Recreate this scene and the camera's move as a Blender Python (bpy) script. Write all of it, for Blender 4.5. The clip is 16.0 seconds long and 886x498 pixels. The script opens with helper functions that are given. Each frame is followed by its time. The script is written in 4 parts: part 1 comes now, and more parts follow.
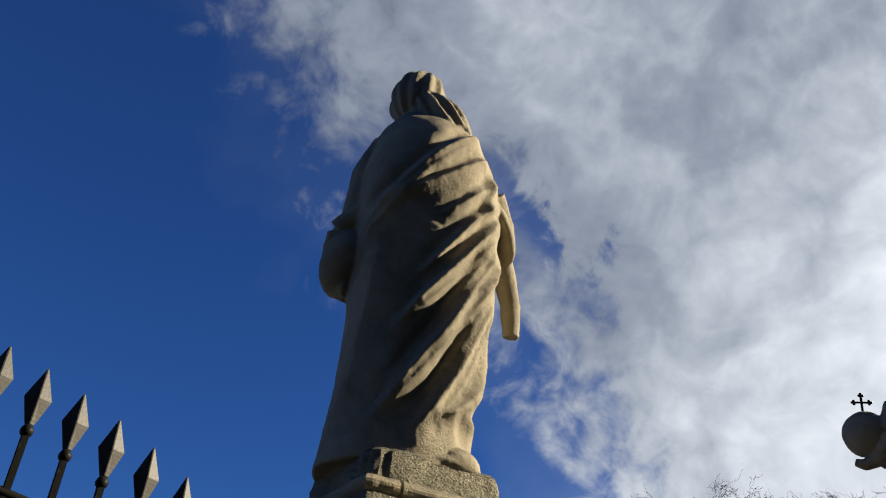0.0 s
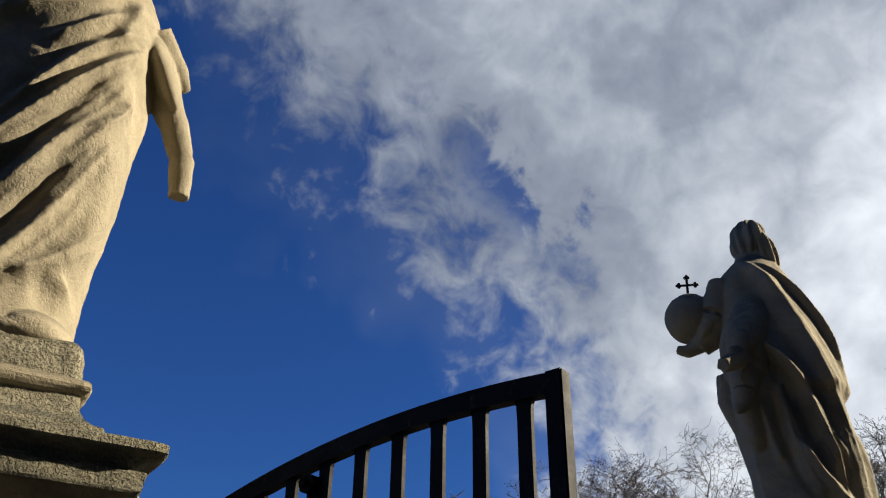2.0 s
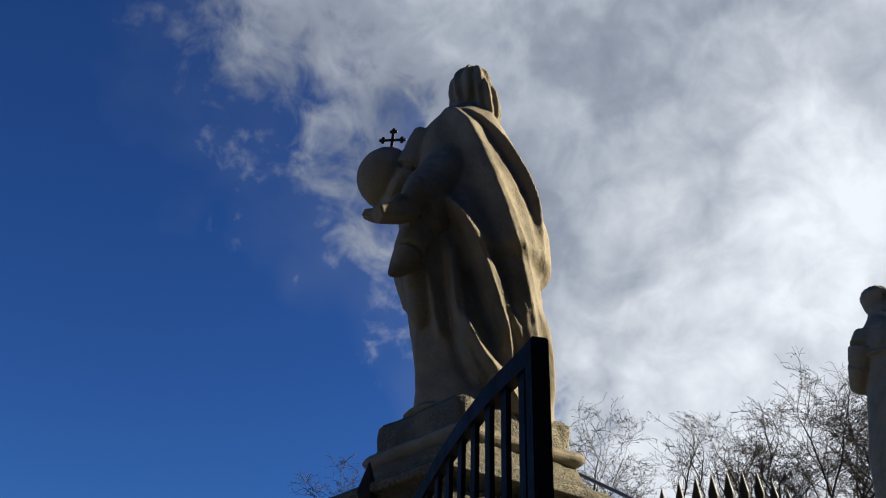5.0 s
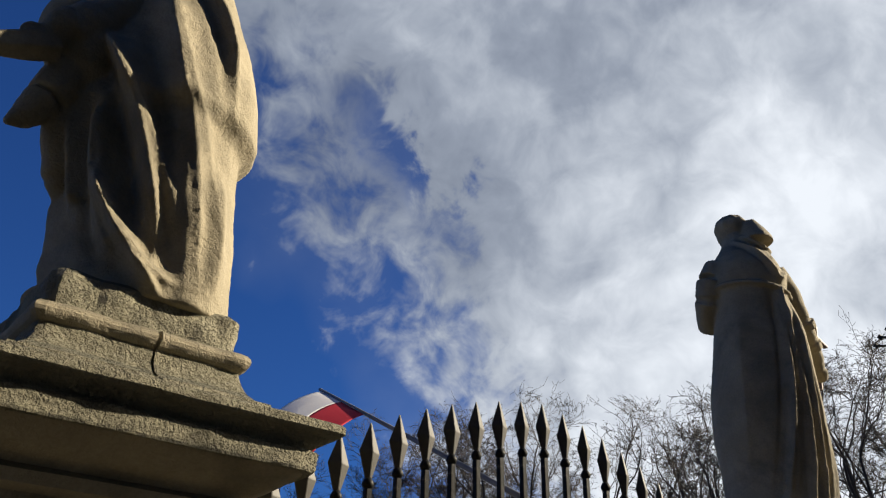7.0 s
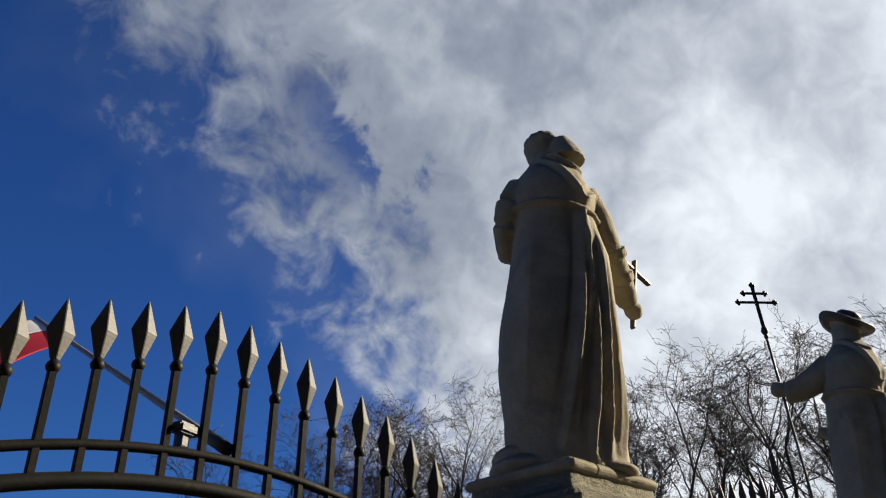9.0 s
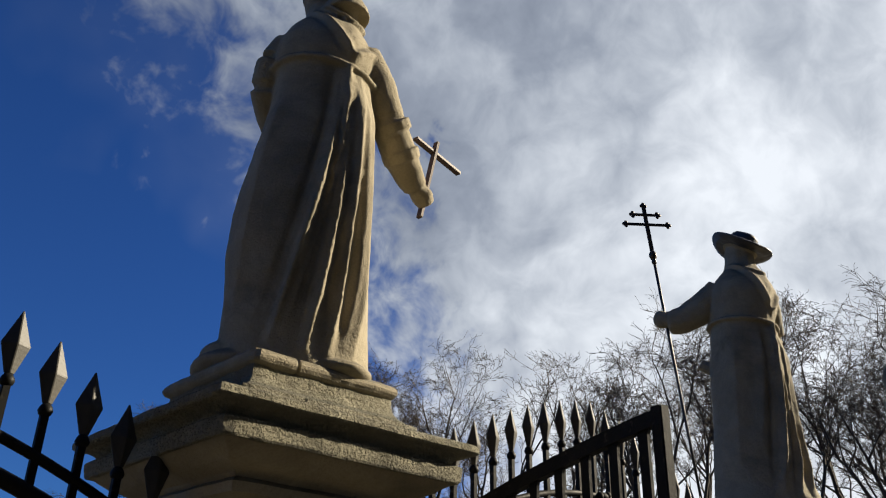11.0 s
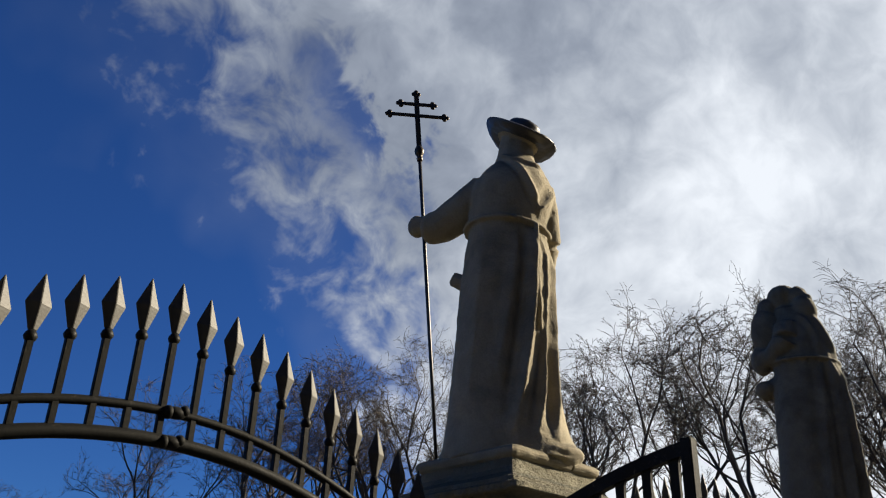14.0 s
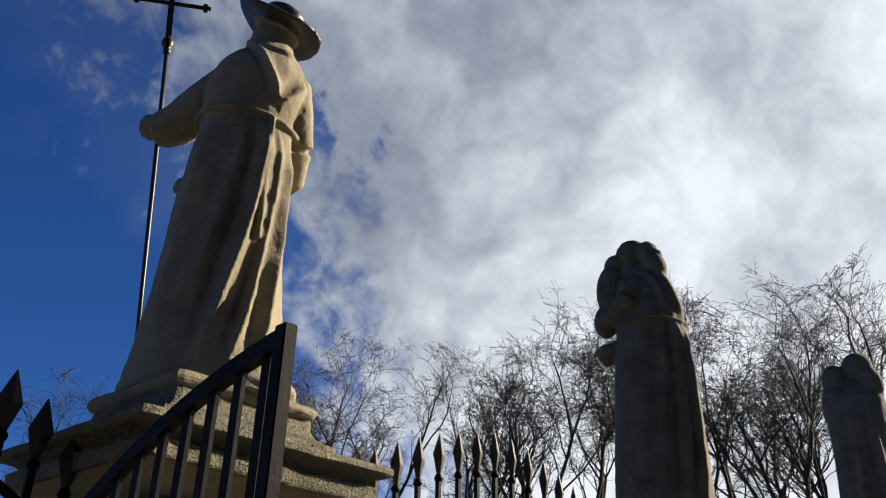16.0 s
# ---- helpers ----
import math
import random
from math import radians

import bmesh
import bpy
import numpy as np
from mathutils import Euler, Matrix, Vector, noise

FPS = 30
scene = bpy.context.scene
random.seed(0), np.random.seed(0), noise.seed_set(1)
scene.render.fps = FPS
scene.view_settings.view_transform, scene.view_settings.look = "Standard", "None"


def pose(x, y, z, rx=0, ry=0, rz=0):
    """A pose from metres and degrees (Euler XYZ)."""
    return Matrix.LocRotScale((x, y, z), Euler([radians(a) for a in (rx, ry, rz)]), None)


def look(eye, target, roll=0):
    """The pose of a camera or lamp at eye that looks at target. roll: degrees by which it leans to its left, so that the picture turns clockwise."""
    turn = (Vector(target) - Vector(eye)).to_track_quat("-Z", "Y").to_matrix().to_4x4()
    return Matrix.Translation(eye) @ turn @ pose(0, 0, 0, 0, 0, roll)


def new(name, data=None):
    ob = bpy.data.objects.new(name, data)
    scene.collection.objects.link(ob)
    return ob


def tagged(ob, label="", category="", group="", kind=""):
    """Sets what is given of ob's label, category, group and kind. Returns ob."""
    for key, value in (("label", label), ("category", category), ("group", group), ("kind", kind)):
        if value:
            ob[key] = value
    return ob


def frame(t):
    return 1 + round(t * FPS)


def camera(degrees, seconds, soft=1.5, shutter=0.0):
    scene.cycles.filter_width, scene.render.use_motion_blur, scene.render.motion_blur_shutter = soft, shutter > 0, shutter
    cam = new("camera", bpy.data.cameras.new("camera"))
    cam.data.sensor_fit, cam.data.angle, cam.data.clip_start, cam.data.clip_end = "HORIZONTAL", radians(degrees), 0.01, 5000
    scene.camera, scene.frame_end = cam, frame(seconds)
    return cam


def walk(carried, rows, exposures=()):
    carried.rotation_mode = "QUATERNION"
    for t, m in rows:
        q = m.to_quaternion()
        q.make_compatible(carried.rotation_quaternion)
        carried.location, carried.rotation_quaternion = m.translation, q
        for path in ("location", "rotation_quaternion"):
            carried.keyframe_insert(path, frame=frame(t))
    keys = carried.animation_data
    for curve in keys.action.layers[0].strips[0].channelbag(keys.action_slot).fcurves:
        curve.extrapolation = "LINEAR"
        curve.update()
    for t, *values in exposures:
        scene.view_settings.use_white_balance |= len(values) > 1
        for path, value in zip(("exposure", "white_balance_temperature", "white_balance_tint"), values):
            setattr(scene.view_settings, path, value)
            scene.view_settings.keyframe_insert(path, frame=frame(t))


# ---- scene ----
cam = camera(53.7, 16.0, soft=1.15)
PATH = [
    (0, (-2.091, -0.684, 1.573), (-1.284, 0.784, 2.666), 5.1),
    (0.5, (-1.641, -0.658, 1.56), (-0.799, 0.786, 2.658), 3.5),
    (0.7, (-1.453, -0.635, 1.564), (-0.599, 0.805, 2.66), 2.4),
    (1, (-1.216, -0.662, 1.539), (-0.345, 0.774, 2.624), 2.7),
    (1.5, (-0.764, -0.576, 1.548), (0.104, 0.862, 2.633), 1.8),
    (2, (-0.317, -0.576, 1.568), (0.552, 0.894, 2.609), 0.8),
    (2.3, (-0.07, -0.578, 1.56), (0.815, 0.887, 2.595), 1.5),
    (2.5, (0.108, -0.55, 1.56), (1.012, 0.908, 2.588), 0.8),
    (3.2, (0.595, -0.53, 1.578), (1.491, 0.941, 2.595), 2.5),
    (5.5, (2.16, -0.215, 1.579), (3.207, 1.174, 2.565), 1.3),
    (6.3, (2.762, -0.225, 1.576), (3.829, 1.147, 2.564), 1.1),
    (6.5, (2.878, -0.215, 1.587), (3.972, 1.151, 2.555), 1.6),
    (7, (3.283, -0.13, 1.61), (4.392, 1.223, 2.579), 1.0),
    (7.5, (3.68, -0.155, 1.587), (4.808, 1.186, 2.555), 0.8),
    (8, (4.079, -0.052, 1.607), (5.261, 1.23, 2.587), 0.2),
    (8.2, (4.23, -0.058, 1.594), (5.422, 1.208, 2.583), -0.4),
    (10.3, (5.83, -0.294, 1.591), (7.037, 1.025, 2.489), 0.8),
    (10.5, (6.035, -0.289, 1.564), (7.239, 1.03, 2.465), 0.7),
    (11, (6.439, -0.315, 1.592), (7.651, 1.0, 2.488), 1.2),
    (11.5, (6.897, -0.344, 1.548), (8.076, 0.984, 2.468), 0.7),
    (11.8, (7.131, -0.374, 1.56), (8.319, 0.965, 2.452), 1.3),
    (12, (7.286, -0.341, 1.537), (8.476, 0.989, 2.441), 0.7),
    (12.5, (7.733, -0.408, 1.577), (8.928, 0.925, 2.469), 1.3),
    (13, (8.143, -0.429, 1.606), (9.346, 0.904, 2.485), 1.8),
    (13.2, (8.307, -0.442, 1.587), (9.521, 0.884, 2.463), 2.0),
    (13.5, (8.565, -0.41, 1.616), (9.789, 0.901, 2.502), 2.0),
    (14, (8.964, -0.449, 1.615), (10.181, 0.857, 2.517), 1.9),
    (14.5, (9.341, -0.446, 1.625), (10.575, 0.849, 2.521), 2.3),
    (15, (9.706, -0.468, 1.647), (10.968, 0.787, 2.56), 2.3),
    (15.3, (9.956, -0.49, 1.626), (11.215, 0.763, 2.546), 2.0),
    (15.5, (10.107, -0.503, 1.639), (11.376, 0.744, 2.553), 1.8),
    (16, (10.499, -0.522, 1.616), (11.797, 0.699, 2.525), 1.8),
]
walk(cam, [(t, look(eye, target, roll)) for t, eye, target, roll in PATH], exposures=[(0.0, 0.98), (16.0, 0.98)])
# ---- light: low winter sun from the right, deep blue sky with a bank of cloud ----
SUN_AZ, SUN_EL = 110.0, 27.0     # degrees clockwise from +y, and above the horizon
SUN_DIR = Vector((math.sin(radians(SUN_AZ)) * math.cos(radians(SUN_EL)), math.cos(radians(SUN_AZ)) * math.cos(radians(SUN_EL)), math.sin(radians(SUN_EL))))
sun = new("sun", bpy.data.lights.new("sun", "SUN"))
sun.data.energy, sun.data.angle, sun.data.color = 5.0, radians(0.55), (1.0, 0.87, 0.66)
sun.matrix_world = look(SUN_DIR * 60, (0, 0, 0))


class Nodes:
    """Short hand for building a node tree."""

    def __init__(self, tree):
        self.tree = tree
        tree.nodes.clear()

    def add(self, kind, **props):
        node = self.tree.nodes.new(kind)
        for key, value in props.items():
            setattr(node, key, value)
        return node

    def link(self, a, b):
        self.tree.links.new(a, b)

    def put(self, socket, value):
        if isinstance(value, bpy.types.NodeSocket):
            self.link(value, socket)
        else:
            socket.default_value = value

    def math(self, op, a, b=0.0, c=0.0, clamp=False):
        node = self.add("ShaderNodeMath", operation=op, use_clamp=clamp)
        for socket, value in zip(node.inputs, (a, b, c)):
            self.put(socket, value)
        return node.outputs[0]

    def dot(self, a, b):
        node = self.add("ShaderNodeVectorMath", operation="DOT_PRODUCT")
        self.put(node.inputs[0], a)
        self.put(node.inputs[1], b)
        return node.outputs["Value"]

    def noise(self, vector, scale, detail=4.0, rough=0.55, distort=0.0, color=False):
        node = self.add("ShaderNodeTexNoise")
        if vector is not None:
            self.link(vector, node.inputs["Vector"])
        for key, value in (("Scale", scale), ("Detail", detail), ("Roughness", rough), ("Distortion", distort)):
            node.inputs[key].default_value = value
        return node.outputs["Color" if color else "Fac"]

    def ramp(self, fac, stops):
        node = self.add("ShaderNodeValToRGB")
        self.link(fac, node.inputs[0])
        el = node.color_ramp.elements
        while len(el) < len(stops):
            el.new(0.5)
        for e, (pos, col) in zip(el, stops):
            e.position = pos
            e.color = (*col, 1) if len(col) == 3 else col
        return node.outputs["Color"]

    def mix(self, fac, a, b, blend="MIX"):
        node = self.add("ShaderNodeMix", data_type="RGBA", blend_type=blend)
        self.put(node.inputs["Factor"], fac)
        for socket, value in ((node.inputs[6], a), (node.inputs[7], b)):
            self.put(socket, (*value, 1) if isinstance(value, tuple) and len(value) == 3 else value)
        return node.outputs[2]


def build_world():
    world = bpy.data.worlds.new("world")
    scene.world = world
    world.use_nodes = True
    n = Nodes(world.node_tree)
    way = n.add("ShaderNodeTexCoord").outputs["Generated"]
    sky = n.add("ShaderNodeTexSky", sky_type="NISHITA", sun_disc=False)
    sky.sun_elevation, sky.sun_rotation = radians(SUN_EL), radians(SUN_AZ)
    sky.air_density, sky.dust_density, sky.ozone_density, sky.altitude = 1.0, 0.3, 2.6, 300
    blue = n.mix(1.0, sky.outputs[0], SKY_TINT, "MULTIPLY")
    # cloud bank: its edge is a great circle, broken up into mottled fleece
    warp = n.add("ShaderNodeVectorMath", operation="MULTIPLY_ADD")
    n.link(n.noise(way, 3.0, 3.0, color=True), warp.inputs[0])
    warp.inputs[1].default_value = (0.10, 0.10, 0.10)
    n.link(way, warp.inputs[2])
    w = warp.outputs[0]
    edge = n.math("SUBTRACT", n.dot(way, CLOUD_NORMAL), CLOUD_EDGE)
    # low down the edge reaches further out
    edge = n.math("ADD", edge, n.math("MULTIPLY", n.math("MAXIMUM", n.math("SUBTRACT", 0.62, n.dot(way, (0, 0, 1))), 0.0), 0.20))
    big = n.math("SUBTRACT", n.noise(w, 5.0, 3.0, 0.5), 0.5)
    fleece = n.math("SUBTRACT", n.noise(w, 21.0, 4.0, 0.56, 0.3), 0.5)
    fine = n.math("SUBTRACT", n.noise(w, 62.0, 4.0, 0.6), 0.5)
    turb = n.math("ADD", n.math("MULTIPLY", big, 0.15), n.math("ADD", n.math("MULTIPLY", fleece, 0.30), n.math("MULTIPLY", fine, 0.05)))
    # a torn lane of blue inside the edge, halfway up the sky
    lane = n.math("DIVIDE", n.math("SUBTRACT", n.math("ADD", edge, n.math("MULTIPLY", fleece, 0.16)), 0.100), 0.024)
    lane = n.math("EXPONENT", n.math("MULTIPLY", n.math("MULTIPLY", lane, lane), -1.0))
    up = n.math("DIVIDE", n.math("SUBTRACT", n.dot(way, (0, 0, 1)), 0.575), 0.065)
    lane = n.math("MULTIPLY", lane, n.math("EXPONENT", n.math("MULTIPLY", n.math("MULTIPLY", up, up), -1.0)))
    body = n.math("SUBTRACT", n.math("ADD", edge, turb), n.math("MULTIPLY", lane, 0.095))
    # out of view, on the far side, the bank is thinned to lower fill light
    far = n.math("ADD", n.math("MULTIPLY", n.math("SUBTRACT", n.dot(way, (0.80, 0.60, 0.0)), 0.30), 1.6), turb)
    body = n.math("MINIMUM", body, far)
    cover = n.add("ShaderNodeMapRange", interpolation_type="SMOOTHSTEP")
    n.link(body, cover.inputs["Value"])
    cover.inputs["From Min"].default_value, cover.inputs["From Max"].default_value = -0.06, 0.095
    # thin ice veil further out
    veil = n.math("MULTIPLY", n.math("DIVIDE", n.math("ADD", n.math("ADD", edge, n.math("MULTIPLY", big, 0.35)), 0.09), 0.25, clamp=True), 0.30)
    veil = n.math("MULTIPLY", veil, n.math("GREATER_THAN", far, 0.0))
    cover = n.math("MAXIMUM", cover.outputs["Result"], veil)
    shade = n.noise(w, 4.2, 4.0, 0.5, 0.2)
    billow = n.noise(w, 21.0, 4.0, 0.56, 0.3)
    tone = n.math("ADD", n.math("MULTIPLY", shade, 0.70), n.math("MULTIPLY", billow, 0.30))
    glow = n.math("POWER", n.math("MAXIMUM", n.dot(way, tuple(SUN_DIR)), 0.0), 2.6)
    tone = n.math("ADD", tone, n.math("MULTIPLY", glow, 0.40))
    # bases of the bank towards the horizon stand nearer the low sun and are brighter
    tone = n.math("ADD", tone, n.math("MULTIPLY", n.math("SUBTRACT", 0.60, n.dot(way, (0, 0, 1))), 0.50))
    cloud = n.ramp(tone, [(0.40, (1.9, 2.25, 3.0)), (0.56, (3.3, 3.75, 4.6)), (0.70, (5.6, 6.1, 6.9)), (0.88, (9.4, 9.9, 10.6))])
    cloud = n.mix(1.0, cloud, (CLOUD_GAIN, CLOUD_GAIN, CLOUD_GAIN), "MULTIPLY")
    bg = n.add("ShaderNodeBackground")
    n.link(n.mix(cover, blue, cloud), bg.inputs["Color"])
    bg.inputs["Strength"].default_value = 0.05
    n.link(bg.outputs[0], n.add("ShaderNodeOutputWorld").inputs[0])


SKY_TINT, CLOUD_NORMAL, CLOUD_EDGE, CLOUD_GAIN = (0.19, 0.42, 0.86), (0.416, -0.655, 0.631), 0.035, 0.95
build_world()


# ---- materials ----
def material(name, rough=0.8, metal=0.0):
    mat = bpy.data.materials.new(name)
    mat.use_nodes = True
    n = Nodes(mat.node_tree)
    bsdf = n.add("ShaderNodeBsdfPrincipled")
    bsdf.inputs["Roughness"].default_value = rough
    bsdf.inputs["Metallic"].default_value = metal
    n.link(bsdf.outputs[0], n.add("ShaderNodeOutputMaterial").inputs[0])
    return mat, n, bsdf


def bump(n, bsdf, height, strength, distance):
    b = n.add("ShaderNodeBump")
    b.inputs["Strength"].default_value, b.inputs["Distance"].default_value = strength, distance
    n.link(height, b.inputs["Height"])
    n.link(b.outputs[0], bsdf.inputs["Normal"])


def sandstone(name, light, dark, crust, pit, depth):
    mat, n, bsdf = material(name, 0.92)
    co = n.add("ShaderNodeTexCoord").outputs["Object"]
    grain = n.noise(co, 90, 6, 0.65)
    patch = n.noise(co, 3.2, 6, 0.6, 0.4)
    stain = n.noise(co, 1.5, 7, 0.65, 0.8)
    base = n.mix(n.ramp(patch, [(0.32, (0, 0, 0)), (0.68, (1, 1, 1))]), dark, light)
    base = n.mix(n.math("MULTIPLY", n.ramp(stain, [(0.50, (0, 0, 0)), (0.70, (1, 1, 1))]), 0.75), base, crust)
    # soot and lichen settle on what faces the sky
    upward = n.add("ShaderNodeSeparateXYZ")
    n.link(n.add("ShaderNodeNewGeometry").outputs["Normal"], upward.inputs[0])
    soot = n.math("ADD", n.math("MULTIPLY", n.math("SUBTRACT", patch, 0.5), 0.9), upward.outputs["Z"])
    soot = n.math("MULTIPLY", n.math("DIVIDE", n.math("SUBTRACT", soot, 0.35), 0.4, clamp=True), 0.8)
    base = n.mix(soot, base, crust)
    speck = n.ramp(grain, [(0.30, (0.55, 0.55, 0.55)), (0.62, (1.1, 1.1, 1.1))])
    base = n.mix(0.32, base, n.mix(1.0, base, speck, "MULTIPLY"))
    n.link(base, bsdf.inputs["Base Color"])
    rough_patch = n.ramp(n.noise(co, 2.4, 3), [(0.42, (0.25, 0.25, 0.25)), (0.60, (1, 1, 1))])
    holes = n.math("MULTIPLY", n.ramp(n.noise(co, 85, 3, 0.65), [(0.36, (0, 0, 0)), (0.50, (1, 1, 1))]), rough_patch)
    height = n.math("ADD", n.math("MULTIPLY", grain, 0.5), n.math("MULTIPLY", holes, 1.3))
    height = n.math("ADD", height, n.math("MULTIPLY", n.noise(co, 14, 5, 0.6), 0.9))
    bump(n, bsdf, height, pit, depth)
    return mat


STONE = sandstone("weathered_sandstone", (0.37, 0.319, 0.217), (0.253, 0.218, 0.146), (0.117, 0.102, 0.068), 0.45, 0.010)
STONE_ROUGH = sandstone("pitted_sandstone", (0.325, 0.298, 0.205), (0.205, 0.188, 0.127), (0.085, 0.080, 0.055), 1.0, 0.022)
# darker copy of the sandstone: the far statues' shade is put into the colour
STONE_SHADED = sandstone("shade_toned_sandstone", (0.20, 0.178, 0.125), (0.13, 0.115, 0.08), (0.06, 0.054, 0.038), 0.5, 0.010)


def iron_paint():
    mat, n, bsdf = material("black_painted_iron", 0.5, 0.0)
    bsdf.inputs["Specular IOR Level"].default_value = 0.11
    co = n.add("ShaderNodeTexCoord").outputs["Object"]
    wear = n.ramp(n.noise(co, 26, 8, 0.7, 0.3), [(0.60, (0, 0, 0)), (0.72, (1, 1, 1))])
    n.link(n.mix(n.math("MULTIPLY", wear, 0.5), (0.010, 0.010, 0.009), (0.085, 0.074, 0.056)), bsdf.inputs["Base Color"])
    n.link(n.ramp(n.noise(co, 9, 5), [(0.3, (0.48, 0.48, 0.48)), (0.7, (0.70, 0.70, 0.70))]), bsdf.inputs["Roughness"])
    bump(n, bsdf, n.noise(co, 70, 5, 0.65), 0.35, 0.004)
    return mat


IRON = iron_paint()


def plain(name, a, b, scale, rough, metal=0.0, strength=0.3, distance=0.004):
    mat, n, bsdf = material(name, rough, metal)
    co = n.add("ShaderNodeTexCoord").outputs["Object"]
    f = n.noise(co, scale, 6, 0.6, 0.2)
    n.link(n.mix(f, a, b), bsdf.inputs["Base Color"])
    bump(n, bsdf, n.noise(co, scale * 4, 5), strength, distance)
    return mat


DARK_METAL = plain("dark_bronze", (0.035, 0.027, 0.02), (0.08, 0.06, 0.04), 14, 0.45, 0.6)
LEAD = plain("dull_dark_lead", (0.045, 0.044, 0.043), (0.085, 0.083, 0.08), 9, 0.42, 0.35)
STAFF_METAL = plain("worn_grey_steel", (0.03, 0.029, 0.029), (0.075, 0.072, 0.07), 10, 0.42, 0.8)
BROWN_WOOD = plain("brown_painted_wood", (0.085, 0.055, 0.042), (0.15, 0.10, 0.075), 18, 0.6)
BARK = plain("grey_brown_bark", (0.028, 0.023, 0.018), (0.065, 0.052, 0.04), 3, 0.9, 0, 0.6, 0.02)
TWIG = plain("brown_twigs", (0.035, 0.027, 0.02), (0.075, 0.058, 0.043), 2, 0.85)
DRY_LEAF = plain("withered_brown_leaves", (0.07, 0.042, 0.020), (0.15, 0.095, 0.040), 1.2, 0.8)
FLAG_WHITE = plain("white_flag_cloth", (0.74, 0.74, 0.76), (0.82, 0.82, 0.83), 60, 0.7, 0, 0.15, 0.002)
FLAG_RED = plain("red_flag_cloth", (0.55, 0.012, 0.03), (0.66, 0.02, 0.045), 60, 0.7, 0, 0.15, 0.002)
POLE_GREY = plain("grey_pole_paint", (0.12, 0.12, 0.125), (0.19, 0.19, 0.195), 20, 0.45)
LAMP_GREY = plain("grey_lamp_housing", (0.010, 0.010, 0.010), (0.022, 0.022, 0.022), 20, 0.5)
GROUND = plain("dark_paving_earth", (0.04, 0.036, 0.030), (0.075, 0.068, 0.056), 1.4, 0.95, 0, 0.8, 0.03)
# kept dark so that the added wall returns little light
BLOCKER_GREY = plain("dark_blocker_grey", (0.13, 0.12, 0.105), (0.20, 0.185, 0.16), 1.1, 0.9, 0, 0.4, 0.01)


WORN_IRON = plain("worn_dark_iron", (0.035, 0.033, 0.028), (0.085, 0.078, 0.064), 22, 0.50, 0.0, 0.3, 0.003)
WORN_IRON.node_tree.nodes["Principled BSDF"].inputs["Specular IOR Level"].default_value = 0.28


# ---- mesh helpers ----
def mesh_of(name, verts, faces, mat, smooth=False):
    me = bpy.data.meshes.new(name)
    me.from_pydata([tuple(v) for v in verts], [], [tuple(int(i) for i in f) for f in faces])
    me.update()
    if mat:
        me.materials.append(mat)
    if smooth:
        me.polygons.foreach_set("use_smooth", [True] * len(me.polygons))
    return me


def part(name, data, parent, label="", place=None):
    ob = new(name, data)
    ob.parent = parent
    if place is not None:
        ob.matrix_basis = place
    if label:
        tagged(ob, label=label)
    return ob


def thing(name, place, label, category, group="", kind=""):
    ob = new(name)
    ob.matrix_basis = place
    return tagged(ob, label, category, group, kind)


def square_loft(rows, seed, wear=0.006, corner=0.02, per_side=14, rise=0.03, joint=None):
    """Closed square solid: rows of (half width, z), with rounded and worn edges."""
    fine = []
    for (h0, z0), (h1, z1) in zip(rows, rows[1:]):
        steps = max(1, int(math.hypot(h1 - h0, z1 - z0) / rise))
        fine += [(h0 + (h1 - h0) * i / steps, z0 + (z1 - z0) * i / steps) for i in range(steps)]
    fine.append(rows[-1])
    verts, faces = [], []
    ring = []
    for side in range(4):
        for i in range(per_side):
            ring.append((side, -1 + 2 * i / per_side))
    if joint is not None:
        # an open masonry joint across the front
        cut = [(0, (joint + d, abs(d) < 0.006)) for d in (-0.008, -0.003, 0.003, 0.008)]
        front = [r for r in ring[:per_side] if abs(r[1] * rows[0][0] - joint) > 0.02]
        ring = sorted(front + cut, key=lambda r: r[1][0] if isinstance(r[1], tuple) else r[1] * rows[0][0]) + ring[per_side:]
    for h, z in fine:
        for side, t in ring:
            sunk = 0.0
            if isinstance(t, tuple):
                sunk = 0.013 if t[1] else 0.0
                t = (t[0] + 0.004 * noise.noise(Vector((seed, 3.0, z * 30)))) / h
            x, y = [(t, -1), (1, t), (-t, 1), (-1, -t)][side]
            x, y = x * h, y * h
            over_x, over_y = abs(x) - (h - corner), abs(y) - (h - corner)
            if over_x > 0 and over_y > 0:
                cut = 0.42 * min(over_x, over_y)
                x -= math.copysign(cut, x)
                y -= math.copysign(cut, y)
            p = Vector((x * 5 + seed * 7.3, y * 5, z * 5))
            d = noise.fractal(p * 1.7, 0.9, 2.1, 4) * wear
            chip = min(0.0, noise.noise(p * 1.1 + Vector((3, 1, 9))) + 0.30) * (0.05 if over_x > -0.03 and over_y > -0.03 else 0.012)
            k = 1 + (d + chip) / max(h, 0.05)
            verts.append((x * k, y * k + sunk, z + noise.noise(p * 1.3) * wear * 0.6))
    m = len(ring)
    for j in range(len(fine) - 1):
        for i in range(m):
            k = (i + 1) % m
            faces.append((j * m + i, j * m + k, (j + 1) * m + k, (j + 1) * m + i))
    faces.append(tuple(range(m - 1, -1, -1)))
    top = (len(fine) - 1) * m
    faces.append(tuple(top + i for i in range(m)))
    return verts, faces


